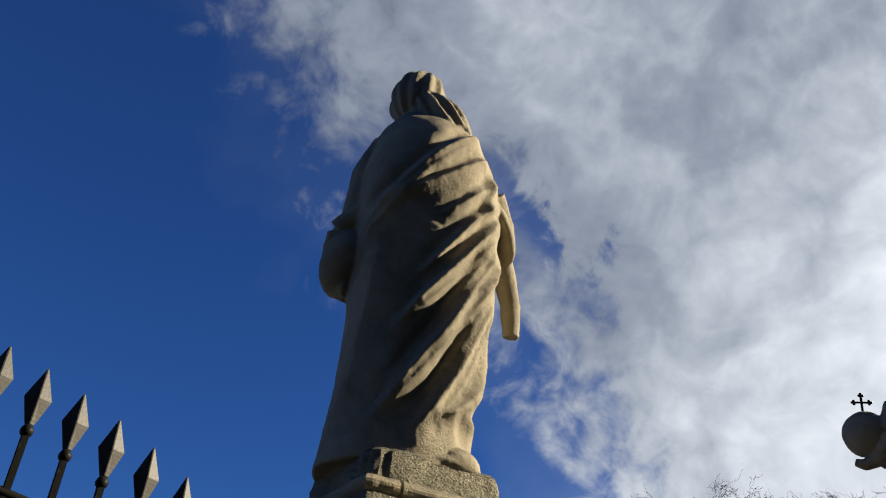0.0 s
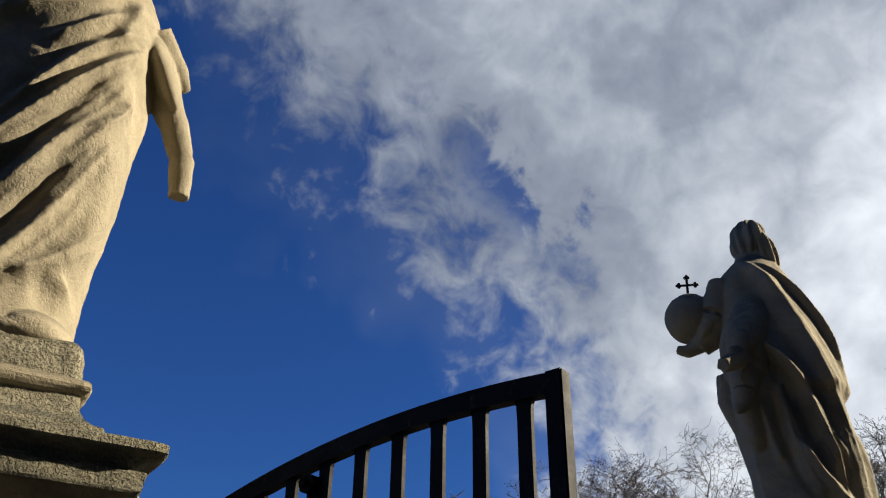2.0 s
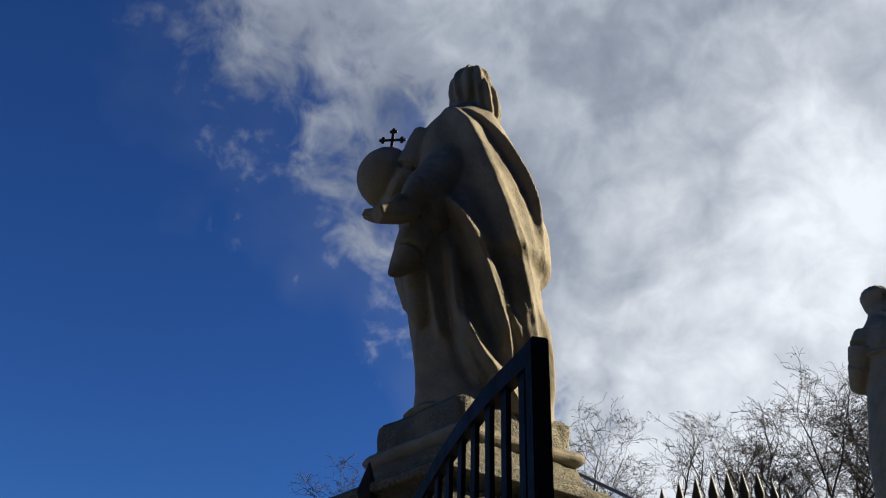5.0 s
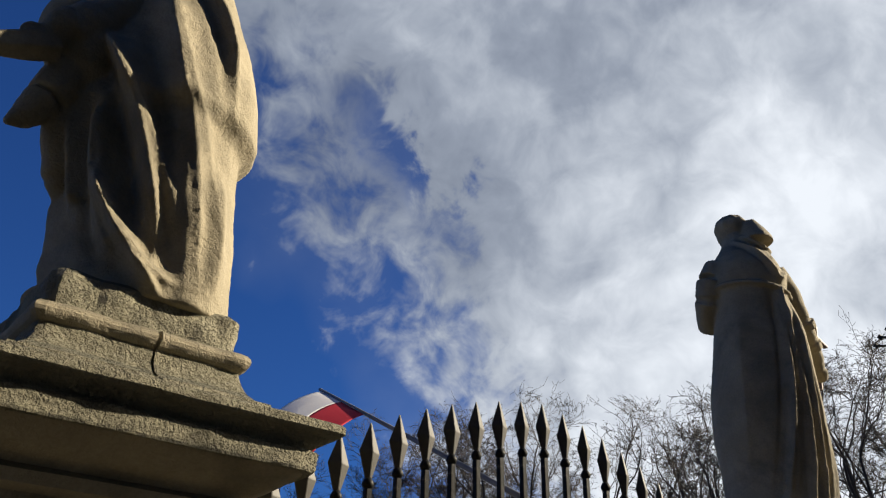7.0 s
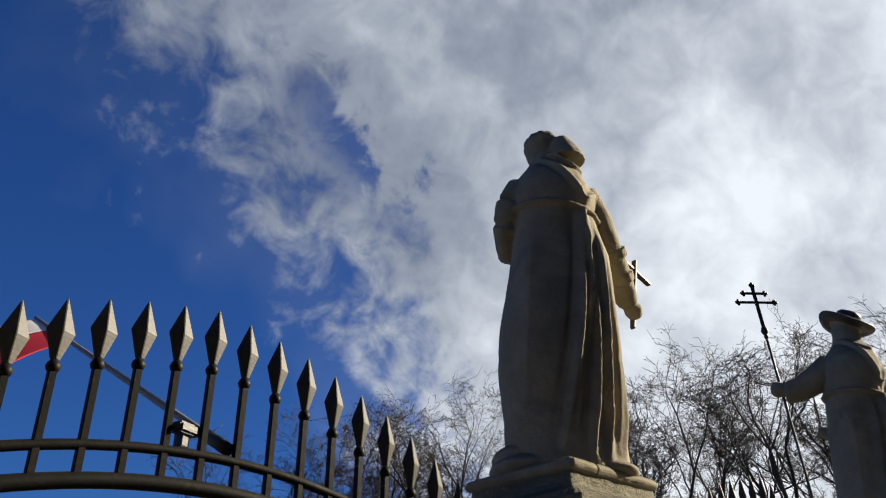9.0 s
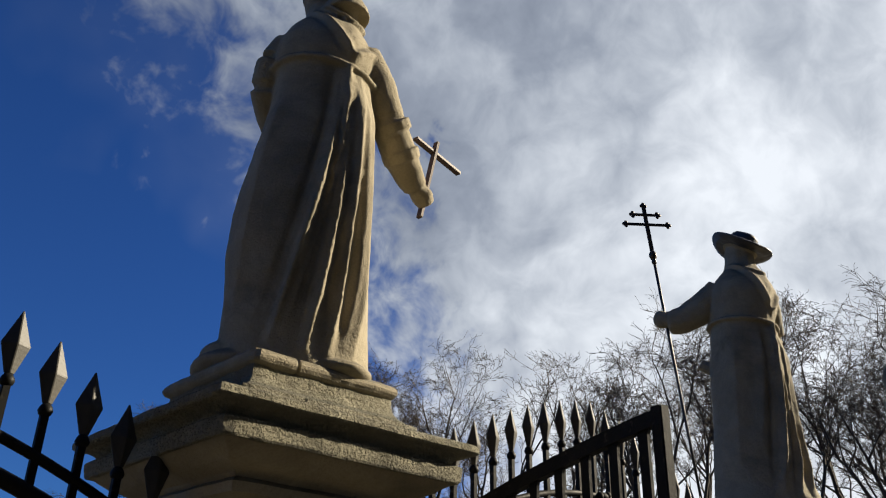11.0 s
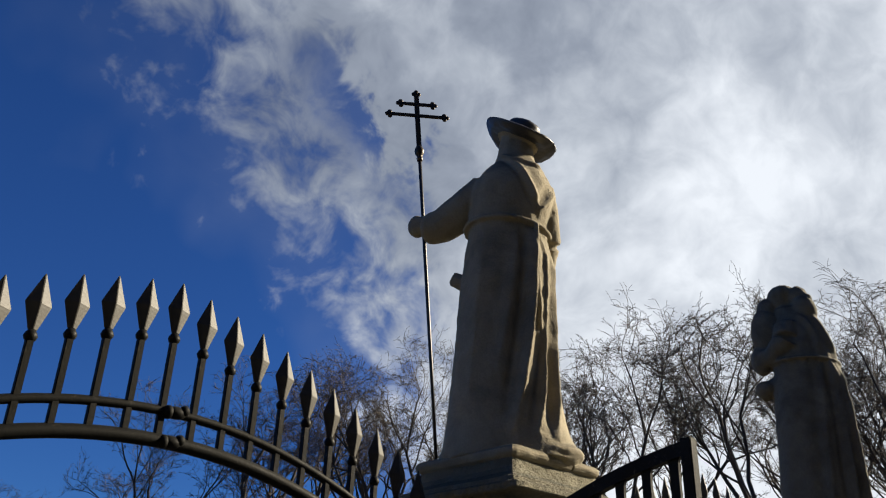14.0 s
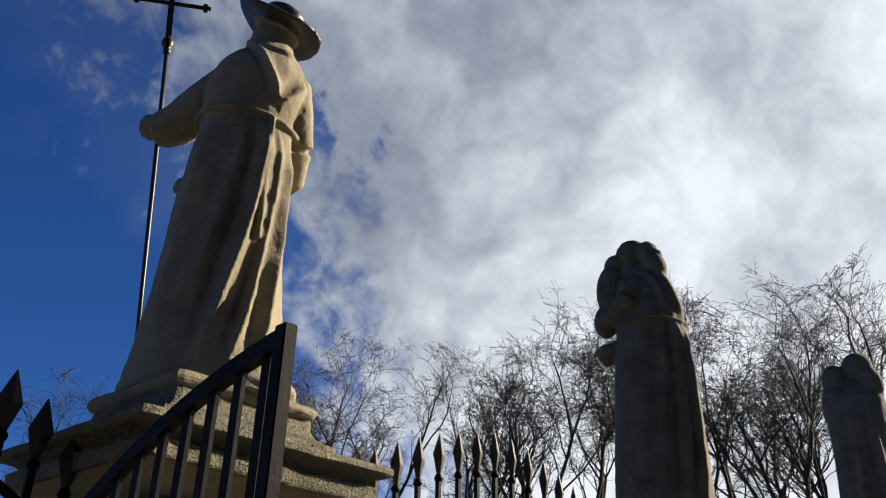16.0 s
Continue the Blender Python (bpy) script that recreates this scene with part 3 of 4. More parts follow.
# the friar with a hand-held cross
statue(XS[3], 39.8, [
    robe([(2.725, -0.30, 0.375), (2.85, -0.285, 0.362), (3.07, -0.285, 0.345), (3.30, -0.308, 0.340), (3.56, -0.297, 0.333), (3.75, -0.262, 0.327), (3.93, -0.231, 0.322),
          (4.15, -0.19, 0.305), (4.28, -0.185, 0.30), (4.38, -0.21, 0.315), (4.48, -0.205, 0.305), (4.58, -0.165, 0.262), (4.66, -0.10, 0.20), (4.72, -0.07, 0.16), (4.78, -0.06, 0.13)],
         [((0.165, 4.26), (0.13, 3.66), (-0.02, 2.84), (0.050, 0.032)), ((0.195, 4.26), (0.20, 3.60), (0.12, 2.80), (0.052, 0.028)),
          ((0.235, 4.24), (0.245, 3.50), (0.21, 2.80), (0.050, 0.026)), ((0.275, 4.22), (0.30, 3.50), (0.30, 2.80), (0.040, 0.040)),
          ((-0.02, 4.70), (0.10, 4.54), (0.215, 4.36), (0.026, 0.024)), ((0.32, 4.50), (0.27, 4.42), (0.215, 4.36), (0.020, 0.022)),
          ((-0.10, 4.10), (-0.16, 3.60), (-0.20, 2.95), (0.016, 0.06))], 0.95, 0.004),
    sphere((0.025, 0.03, 4.845), (0.112, 0.125, 0.135)),
    strands((0.02, 0.02, 4.875), (0.117, 0.130, 0.098), (0, 0, 0), 10, 0.003, 0.0),
    tube([(0.115, -0.04, 4.885, 0.062), (0.135, -0.05, 4.80, 0.098), (0.145, -0.06, 4.715, 0.128), (0.13, -0.05, 4.69, 0.132)], 20, 3),
    tube([(-0.12, 0, 4.53, 0.11), (-0.19, 0.0, 4.40, 0.11), (-0.215, 0.03, 4.28, 0.10), (-0.19, 0.16, 4.18, 0.09), (-0.05, 0.26, 4.22, 0.07)], 18, 5),
    tube([(0.24, 0, 4.50, 0.10), (0.325, 0.02, 4.33, 0.10), (0.395, 0.07, 4.14, 0.092), (0.455, 0.15, 4.02, 0.090), (0.51, 0.22, 3.94, 0.078), (0.545, 0.27, 3.90, 0.062)], 18, 5),
    tube([(0.40, 0.06, 4.15, 0.101), (0.42, 0.09, 4.11, 0.101)], 14, 2), tube([(0.455, 0.14, 4.03, 0.099), (0.475, 0.17, 3.99, 0.098)], 14, 2),
    tube([(0.54, 0.26, 3.90, 0.045), (0.585, 0.31, 3.87, 0.058), (0.605, 0.34, 3.84, 0.045)], 14, 4),
    sphere((-0.18, -0.02, 2.76), (0.20, 0.26, 0.08)), sphere((-0.22, 0.02, 2.83), (0.14, 0.20, 0.08)),
    sphere((0.10, -0.22, 2.75), (0.24, 0.07, 0.035)), sphere((0.29, -0.10, 2.745), (0.10, 0.15, 0.045)),
    tube([(math.cos(a / 20 * 2 * math.pi) * 0.268 + 0.058, -math.sin(a / 20 * 2 * math.pi) * 0.250, 4.305 - 0.035 * math.cos(a / 20 * 2 * math.pi), 0.016) for a in range(21)], 10, 2),
    tube([(0.20, -0.215, 4.28, 0.015), (0.205, -0.235, 4.0, 0.013), (0.21, -0.25, 3.6, 0.012)], 8, 4),
], "weathered sandstone statue of a friar in a belted habit", STONE, wear=0.003)

# the friar in a wide hat with a staff
hat = Euler((radians(6), radians(24), 0)).to_matrix()


def hat_shell():
    rows = [(0.03, -0.03), (0.20, -0.02), (0.245, 0.0), (0.252, 0.014), (0.235, 0.022), (0.14, 0.028), (0.118, 0.04), (0.112, 0.105), (0.095, 0.125), (0.02, 0.132)]
    v, f, m = [], [], 48
    for r, z in rows:
        for i in range(m):
            a = 2 * math.pi * i / m
            v.append(hat @ Vector((r * math.cos(a), r * math.sin(a), z + 0.030 * math.cos(2 * a) * (r / 0.25) ** 3)) + Vector((0.078, 0.0, 4.855)))
    for j in range(len(rows) - 1):
        f += [(j * m + i, j * m + (i + 1) % m, (j + 1) * m + (i + 1) % m, (j + 1) * m + i) for i in range(m)]
    f += [tuple(range(m - 1, -1, -1)), tuple((len(rows) - 1) * m + i for i in range(m))]
    return v, f


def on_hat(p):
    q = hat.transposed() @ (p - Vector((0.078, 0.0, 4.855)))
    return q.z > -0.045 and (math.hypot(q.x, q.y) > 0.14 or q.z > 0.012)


statue(XS[4], 45.1, [
    robe([(2.715, -0.37, 0.40), (2.80, -0.36, 0.385), (2.90, -0.348, 0.34), (3.02, -0.337, 0.312), (3.24, -0.318, 0.278), (3.45, -0.302, 0.256), (3.76, -0.284, 0.245), (4.06, -0.249, 0.235),
          (4.15, -0.232, 0.238), (4.28, -0.235, 0.27), (4.42, -0.235, 0.29), (4.50, -0.21, 0.275), (4.58, -0.15, 0.235), (4.65, -0.085, 0.195), (4.72, -0.06, 0.175), (4.80, -0.05, 0.17), (4.86, -0.03, 0.15)],
         [((0.13, 4.08), (0.125, 3.60), (0.03, 2.86), (0.055, 0.036)), ((0.185, 4.08), (0.19, 3.50), (0.15, 2.84), (0.045, 0.026)),
          ((0.22, 4.08), (0.235, 3.45), (0.25, 2.84), (0.040, 0.026)), ((0.05, 4.06), (0.02, 3.70), (-0.06, 3.20), (0.020, 0.05)),
          ((-0.03, 4.66), (0.09, 4.48), (0.185, 4.24), (0.028, 0.024)), ((0.28, 4.42), (0.24, 4.32), (0.185, 4.24), (0.022, 0.022)),
          ((-0.06, 4.68), (0.08, 4.60), (0.22, 4.58), (0.020, 0.020)), ((-0.14, 4.0), (-0.18, 3.5), (-0.22, 3.0), (0.016, 0.06))], 0.95, 0.004),
    hat_shell(), sphere((0.06, 0.02, 4.80), (0.11, 0.12, 0.13)),
    tube([(-0.13, 0.02, 4.50, 0.11), (-0.27, 0.07, 4.36, 0.125), (-0.40, 0.14, 4.295, 0.112), (-0.475, 0.175, 4.285, 0.106), (-0.50, 0.19, 4.29, 0.094)], 18, 5), tube([(-0.48, 0.18, 4.31, 0.07), (-0.56, 0.215, 4.32, 0.064)], 14, 3),
    sphere((-0.575, 0.225, 4.325), (0.062, 0.065, 0.074)),
    tube([(0.21, 0.0, 4.47, 0.095), (0.24, 0.02, 4.30, 0.088), (0.255, 0.06, 4.13, 0.082), (0.23, 0.14, 3.98, 0.072), (0.15, 0.22, 3.98, 0.06)], 18, 5),
    tube([(-0.20, 0.08, 3.83, 0.06), (-0.33, 0.11, 3.90, 0.045)], 8, 2),
    tube([(math.cos(a / 20 * 2 * math.pi) * 0.260 + 0.003, -math.sin(a / 20 * 2 * math.pi) * 0.245, 4.155 - 0.03 * math.cos(a / 20 * 2 * math.pi), 0.016) for a in range(21)], 10, 2),
    tube([(0.17, -0.205, 4.13, 0.014), (0.175, -0.215, 3.8, 0.012), (0.18, -0.225, 3.45, 0.011)], 8, 4),
    sphere((0.05, -0.08, 2.76), (0.36, 0.26, 0.09)), sphere((0.22, -0.08, 2.75), (0.17, 0.20, 0.09)), sphere((-0.18, 0.0, 2.75), (0.20, 0.26, 0.07)),
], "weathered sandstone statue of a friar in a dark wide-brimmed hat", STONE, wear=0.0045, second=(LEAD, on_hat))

# the hooded friar carrying a child
statue(XS[5], 61.6, [
    robe([(2.72, -0.39, 0.37), (2.98, -0.378, 0.354), (3.33, -0.358, 0.338), (3.77, -0.33, 0.318), (4.02, -0.315, 0.30), (4.25, -0.29, 0.285), (4.37, -0.28, 0.27),
          (4.52, -0.27, 0.255), (4.66, -0.25, 0.228), (4.76, -0.22, 0.19), (4.84, -0.20, 0.14), (4.92, -0.20, 0.06)],
         [((0.16, 4.34), (0.20, 3.80), (0.17, 2.80), (0.050, 0.034)), ((0.22, 4.32), (0.26, 3.70), (0.27, 2.80), (0.048, 0.030)), ((0.10, 4.34), (0.06, 3.80), (0.0, 2.85), (0.025, 0.05)),
          ((0.05, 4.88), (0.16, 4.66), (0.24, 4.42), (0.028, 0.028)), ((0.0, 4.80), (0.09, 4.62), (0.10, 4.45), (0.025, 0.03))], 0.85, 0.008),
    sphere((-0.115, 0.03, 5.04), (0.125, 0.13, 0.14)), strands((-0.11, 0.02, 5.07), (0.135, 0.14, 0.105), (0, 0, 0), 10, 0.003, 0.0),
    tube([(-0.02, -0.02, 5.06, 0.10), (0.05, -0.06, 5.0, 0.095), (0.10, -0.09, 4.99, 0.05), (0.13, -0.10, 5.0, 0.02)], 14, 3), sphere((0.06, -0.06, 4.90), (0.10, 0.12, 0.14), lean=(0, -28, 0)), tube([(-0.10, 0, 4.8, 0.1), (-0.10, 0, 4.95, 0.085)], 14, 3),
    sphere((-0.265, 0.04, 4.955), (0.095, 0.10, 0.11)), sphere((-0.29, 0.05, 4.72), (0.145, 0.16, 0.26)), sphere((-0.37, 0.06, 4.46), (0.10, 0.13, 0.14)),
    tube([(-0.12, -0.1, 4.72, 0.11), (-0.16, -0.17, 4.55, 0.11), (-0.28, -0.08, 4.45, 0.09), (-0.38, 0.02, 4.48, 0.07)], 16, 5),
    sphere((-0.37, 0.05, 4.17), (0.095, 0.12, 0.085), lean=(0, 12, 0)), tube([(-0.26, 0.02, 4.2, 0.09), (-0.42, 0.08, 4.13, 0.07)], 14, 4),
    tube([(math.cos(a / 20 * 2 * math.pi) * 0.290 - 0.005, -math.sin(a / 20 * 2 * math.pi) * 0.275, 4.36 - 0.02 * math.cos(a / 20 * 2 * math.pi), 0.016) for a in range(21)], 10, 2),
], "stone statue of hooded friar with child, shade in its colour", STONE_SHADED, 0.013)

# the last group of the row
statue(XS[6], 72.0, [
    robe([(2.72, -0.30, 0.48), (3.2, -0.22, 0.46), (3.7, -0.14, 0.46), (4.1, -0.13, 0.48), (4.5, -0.14, 0.50), (4.75, -0.06, 0.50), (4.92, 0.06, 0.44), (5.0, 0.14, 0.38)],
         [((0.30, 4.6), (0.34, 3.9), (0.36, 3.0), (0.045, 0.04)), ((0.10, 4.5), (0.12, 3.8), (0.05, 3.0), (0.03, 0.05))], 0.8),
    sphere((0.28, 0.0, 5.14), (0.17, 0.17, 0.18)), sphere((0.38, -0.04, 4.96), (0.13, 0.14, 0.2), lean=(0, -20, 0)), sphere((0.02, 0.02, 5.02), (0.15, 0.15, 0.19)), sphere((0.0, 0.02, 4.70), (0.17, 0.18, 0.32)),
], "stone statue group with two close heads, shade in its colour", STONE_SHADED, 0.015)


# ---- what the statues hold ----
def bar_between(a, b, wx, wy):
    a, b = Vector(a), Vector(b)
    me = box_mesh("bar", (-wx, -wy, 0), (wx, wy, (b - a).length), BROWN_WOOD, 0.003)
    return me, Matrix.Translation(a) @ (b - a).to_track_quat("Z", "Y").to_matrix().to_4x4()


held = thing("hand_cross", pose(XS[3], GY, 0, 0, 0, -39.8), "plain brown wooden cross held in the statue's fist", "cross")
for nm, a, b in (("shaft", (0.572, 0.325, 3.755), (0.655, 0.40, 4.27)), ("crossbar", (0.535, 0.27, 4.205), (0.79, 0.585, 4.19))):
    me, m = bar_between(a, b, 0.017, 0.010)
    part(nm, me, held, "", m)


def trefoil(n, sx, z, r):
    v, f = [], []
    for c in ((sx, 0, z), (sx + math.copysign(r * 1.1, sx) if sx else 0, 0, z + (0 if sx else r * 1.1)), (sx - (0 if sx else r), 0, z + (r if sx else 0)), (sx + (0 if sx else r), 0, z - (r if sx else 0))):
        a, b = sphere(c, (r, r * 0.55, r), 8)
        o = len(v)
        v += a
        f += [tuple(i + o for i in q) for q in b]
    return mesh_of(n, v, f, DARK_METAL, True)


orb_cross = thing("orb_cross", pose(XS[2], GY, 0, 0, 0, -34.3) @ pose(-0.465, 0.146, 4.475, 0, 3, -12), "small dark metal cross with trefoil ends on the orb", "cross")
part("shaft", box_mesh("shaft", (-0.009, -0.006, 0), (0.009, 0.006, 0.16), DARK_METAL, 0.002), orb_cross)
part("crossbar", box_mesh("crossbar", (-0.055, -0.0045, 0.093), (0.055, 0.0045, 0.109), DARK_METAL, 0.002), orb_cross)
for sx, z in ((0.055, 0.101), (-0.055, 0.101), (0.0, 0.16)):
    part("finial", trefoil("finial", sx, z, 0.012), orb_cross)

foot, tip = Vector((-0.395, 0.235, 2.735)), Vector((-0.632, 0.23, 5.42))
lean = math.degrees(math.atan2(tip.x - foot.x, tip.z - foot.z))
staff = thing("processional_staff", pose(XS[4], GY, 0, 0, 0, -45.1) @ pose(*foot, 0, lean, 0) @ pose(0, 0, 0, 0, 0, 14), "tall grey metal staff with a dark double-barred cross", "staff")
SL = (tip - foot).length
part("pole", mesh_of("pole", *tube([(0, 0, 0, 0.010), (0, 0, SL * 0.5, 0.0125), (0, 0, SL - 0.56, 0.0125)], 12, 2), STAFF_METAL, True), staff)
part("knob", mesh_of("knob", *tube([(0, 0, SL - 0.585, 0.017), (0, 0, SL - 0.56, 0.023), (0, 0, SL - 0.55, 0.016), (0, 0, SL - 0.525, 0.030), (0, 0, SL - 0.50, 0.034), (0, 0, SL - 0.475, 0.026), (0, 0, SL - 0.46, 0.014)], 14, 2), DARK_METAL, True), staff, "dark turned knob")
cross_head = part("cross_head", box_mesh("cross_head", (-0.017, -0.009, SL - 0.47), (0.017, 0.009, SL - 0.02), DARK_METAL, 0.003), staff, "dark cross with two bars")
for half, z in ((0.195, SL - 0.205), (0.115, SL - 0.108)):
    part("crossbar", box_mesh("crossbar", (-half, -0.008, z - 0.012), (half, 0.008, z + 0.012), DARK_METAL, 0.003), cross_head)
    for sx in (half, -half):
        part("finial", trefoil("finial", sx, z, 0.017), cross_head)
part("finial", trefoil("finial", 0.0, SL - 0.02, 0.017), cross_head)


# ---- wrought iron: arched spear fences over the gateways ----
def spear_mesh():
    ring = [(0.0, 0.0, 0.0), (0.052, 0.026, -0.135), (0.018, 0.014, -0.238)]
    v = [(0, 0, 0)]
    for wx, wy, z in ring[1:]:
        v += [(wx, 0, z), (0, wy, z), (-wx, 0, z), (0, -wy, z)]
    f = [(0, 1 + i, 1 + (i + 1) % 4) for i in range(4)]
    f += [(1 + i, 5 + i, 5 + (i + 1) % 4, 1 + (i + 1) % 4) for i in range(4)] + [(5, 6, 7, 8)]
    bm = bmesh.new()
    me = mesh_of("spearhead", v, f, WORN_IRON)
    bm.from_mesh(me)
    bmesh.ops.recalc_face_normals(bm, faces=bm.faces)
    bmesh.ops.bevel(bm, geom=bm.edges[:], offset=0.0025, segments=1, affect="EDGES")
    bm.to_mesh(me)
    bm.free()
    return me


SPEAR = spear_mesh()
COLLAR = mesh_of("collar", *tube([(0, 0, -0.282, 0.012), (0, 0, -0.275, 0.021), (0, 0, -0.262, 0.0255), (0, 0, -0.249, 0.021), (0, 0, -0.238, 0.014)], 10, 1), IRON, True)


def arch_fence(x0, x1, peak, rail_peak, y, gap, offset=0.0, hook=True, slope=0.20, curve=0.14, bow=0.20):
    mid = (x0 + x1) / 2
    top = thing("arched_spear_fence", pose(mid, y, 0), "black painted wrought iron arched fence with spearheads between pedestals", "fence", "arched fences")
    span = (x1 - x0) / 2 - 0.355

    def tip_z(x):
        return peak - slope * abs(x) - curve * x * x

    def rail_z(x):
        return rail_peak - bow * (x - 0.06) ** 2
    for nm, drop, r in (("upper_rail", 0.0, 0.0185), ("lower_rail", 0.118, 0.028)):
        path = [(-span + 2 * span * i / 44, 0.0, rail_z(-span + 2 * span * i / 44) - drop, r) for i in range(45)]
        part(nm, mesh_of(nm, *tube(path, 10, 1), IRON, True), top)
    for k in range(-12, 13):
        x = k * gap + offset
        if abs(x) > span - 0.10:
            continue
        z, low = tip_z(x), rail_z(x) - 0.118
        bar = part("bar", box_mesh("bar", (-0.0135, -0.0135, low - z), (0.0135, 0.0135, -0.27), IRON, 0.003), top, "", pose(x, 0, z, 0, 0, 0))
        part("spearhead", SPEAR, bar)
        part("collar", COLLAR, bar)
    if hook:
        for drop in (0.0, 0.118):
            v, f = [], []
            for c, r in (((0.07, -0.01, 0), (0.045, 0.030, 0.026)), ((0.10, -0.02, 0.012), (0.022, 0.022, 0.022)), ((0.035, -0.014, -0.004), (0.022, 0.026, 0.028))):
                a, b = sphere(c, r, 8)
                o = len(v)
                v += a
                f += [tuple(i + o for i in q) for q in b]
            part("clasp", mesh_of("clasp", v, f, IRON, True), top, "lumpy forged clasp", pose(0.0, 0.0, rail_z(0.05) - drop, 0, 0, 0))
    return top


FY = 2.74
arch_fence(XS[0], XS[1], 3.05, 2.47, FY, 0.153, -0.018, True, 0.13, 0.175, 0.175)
arch_fence(XS[2], XS[3], 3.045, 2.457, FY, 0.144, -0.0125, False, 0.13, 0.175, 0.175)
arch_fence(XS[3], XS[4], 3.13, 2.568, FY + 0.02, 0.137, 0.0125, bow=0.225)
arch_fence(XS[4], XS[5], 3.045, 2.48, FY + 0.02, 0.160, -0.06, True, 0.13, 0.160, 0.175)
arch_fence(XS[5], XS[6], 3.05, 2.48, FY + 0.02, 0.158, 0.0, True, 0.13, 0.165, 0.175)


# ---- gate leaves standing open ----
def gate_leaf(hinge, free, top_z, rise, drop, first, pitch, latch=False):
    hx, hy = hinge
    fx, fy = free
    L = math.hypot(fx - hx, fy - hy)
    yaw = math.degrees(math.atan2(hy - fy, hx - fx))
    top = thing("gate_leaf", pose(fx, fy, 0, 0, 0, yaw), "black iron gate leaf standing open" + (" with a bolted latch" if latch else ""), "gate", "open gate leaves")

    def z(u):
        return top_z + rise * u - drop * u * u
    part("meeting_stile", box_mesh("meeting_stile", (-0.005, -0.021, 0.0), (0.043, 0.021, top_z + 0.006), IRON, 0.004), top, "thick square end post")
    part("hinge_stile", box_mesh("hinge_stile", (L - 0.03, -0.018, 0.05), (L, 0.018, z(L)), IRON, 0.004), top)
    n = 30
    v, f = [], []
    for i in range(n + 1):
        u = 0.03 + (L - 0.03) * i / n
        for y, dz in ((-0.016, -0.052), (0.016, -0.052), (0.016, 0.0), (-0.016, 0.0)):
            v.append((u, y, z(u) + dz))
    for i in range(n):
        f += [(i * 4 + k, i * 4 + (k + 1) % 4, i * 4 + 4 + (k + 1) % 4, i * 4 + 4 + k) for k in range(4)]
    f += [(3, 2, 1, 0), tuple(n * 4 + k for k in range(4))]
    me = mesh_of("top_rail", v, f, IRON)
    part("top_rail", me, top, "curved flat top rail")
    for nm, za in (("middle_rail", 1.05), ("bottom_rail", 0.12)):
        part(nm, box_mesh(nm, (0.04, -0.012, za), (L - 0.02, 0.012, za + 0.045), IRON, 0.003), top)
    u = first
    while u < L - 0.06:
        zt = z(u) - 0.045
        v, f = [], []
        for zz, w in ((0.14, 0.0195), (zt - 0.05, 0.0195), (zt - 0.020, 0.021), (zt - 0.006, 0.026), (zt, 0.033)):
            for sx, sy in ((-1, -1), (1, -1), (1, 1), (-1, 1)):
                v.append((u + sx * w, sy * 0.0065, zz))
        for j in range(4):
            f += [(j * 4 + k, j * 4 + (k + 1) % 4, j * 4 + 4 + (k + 1) % 4, j * 4 + 4 + k) for k in range(4)]
        f += [(3, 2, 1, 0), (16, 17, 18, 19)]
        part("bar", mesh_of("bar", v, f, IRON), top)
        u += pitch
    if latch:
        v, f = [], []
        for path in ([(0.80, 0, 2.12, 0.02), (0.80, 0, 2.24, 0.02)], [(0.86, 0, 2.08, 0.014), (0.85, 0, 2.16, 0.014), (0.80, 0, 2.19, 0.014), (0.75, 0, 2.16, 0.014), (0.74, 0, 2.08, 0.014)],
                     [(0.80, -0.035, 2.255, 0.028), (0.80, 0.035, 2.255, 0.028)], [(0.80, -0.05, 2.255, 0.012), (0.80, 0.05, 2.255, 0.012)]):
            a, b = tube(path, 8, 2)
            o = len(v)
            v += a
            f += [tuple(i + o for i in q) for q in b]
        part("latch", mesh_of("latch", v, f, IRON), top, "hexagonal bolt with a curled strap")
    return top


gate_leaf((0.264, 2.535), (0.885, 0.899), 2.385, 0.086, 0.152, 0.110, 0.130, True)
gate_leaf((3.655, 2.64), (3.010, 1.066), 2.375, 0.10, 0.15, 0.110, 0.130)
gate_leaf((9.037, 2.626), (8.840, 1.220), 2.418, -0.10, 0.06, 0.095, 0.138)
gate_leaf((11.835, 2.63), (11.773, 1.208), 2.458, -0.112, 0.196, 0.085, 0.125)


def gate_post(x, tip):
    top = thing("gate_post", pose(x, 2.70, 0), "black iron gate post topped with a spearhead", "post", "gate posts")
    part("shaft", box_mesh("shaft", (-0.024, -0.024, 0), (0.024, 0.024, tip - 0.27), IRON, 0.004), top)
    part("spearhead", SPEAR, top, "", pose(0, 0, tip))
    part("collar", COLLAR, top, "", pose(0, 0, tip))


gate_post(0.335, 2.51)
gate_post(3.60, 2.575)


# ---- flag on a slanting pole behind the fence ----
pole_top, pole_dir = Vector((6.162, 4.64, 3.587)), Vector((0.193, -1.558, -0.896)).normalized()
flag = thing("flag", Matrix.Translation(pole_top), "white and red cloth flag on a pole slanting from the fence", "flag")
foot_at = pole_dir * 2.16
part("flagpole", mesh_of("flagpole", *tube([(0, 0, 0, 0.011), (*foot_at, 0.017)], 10, 6), POLE_GREY, True), flag)


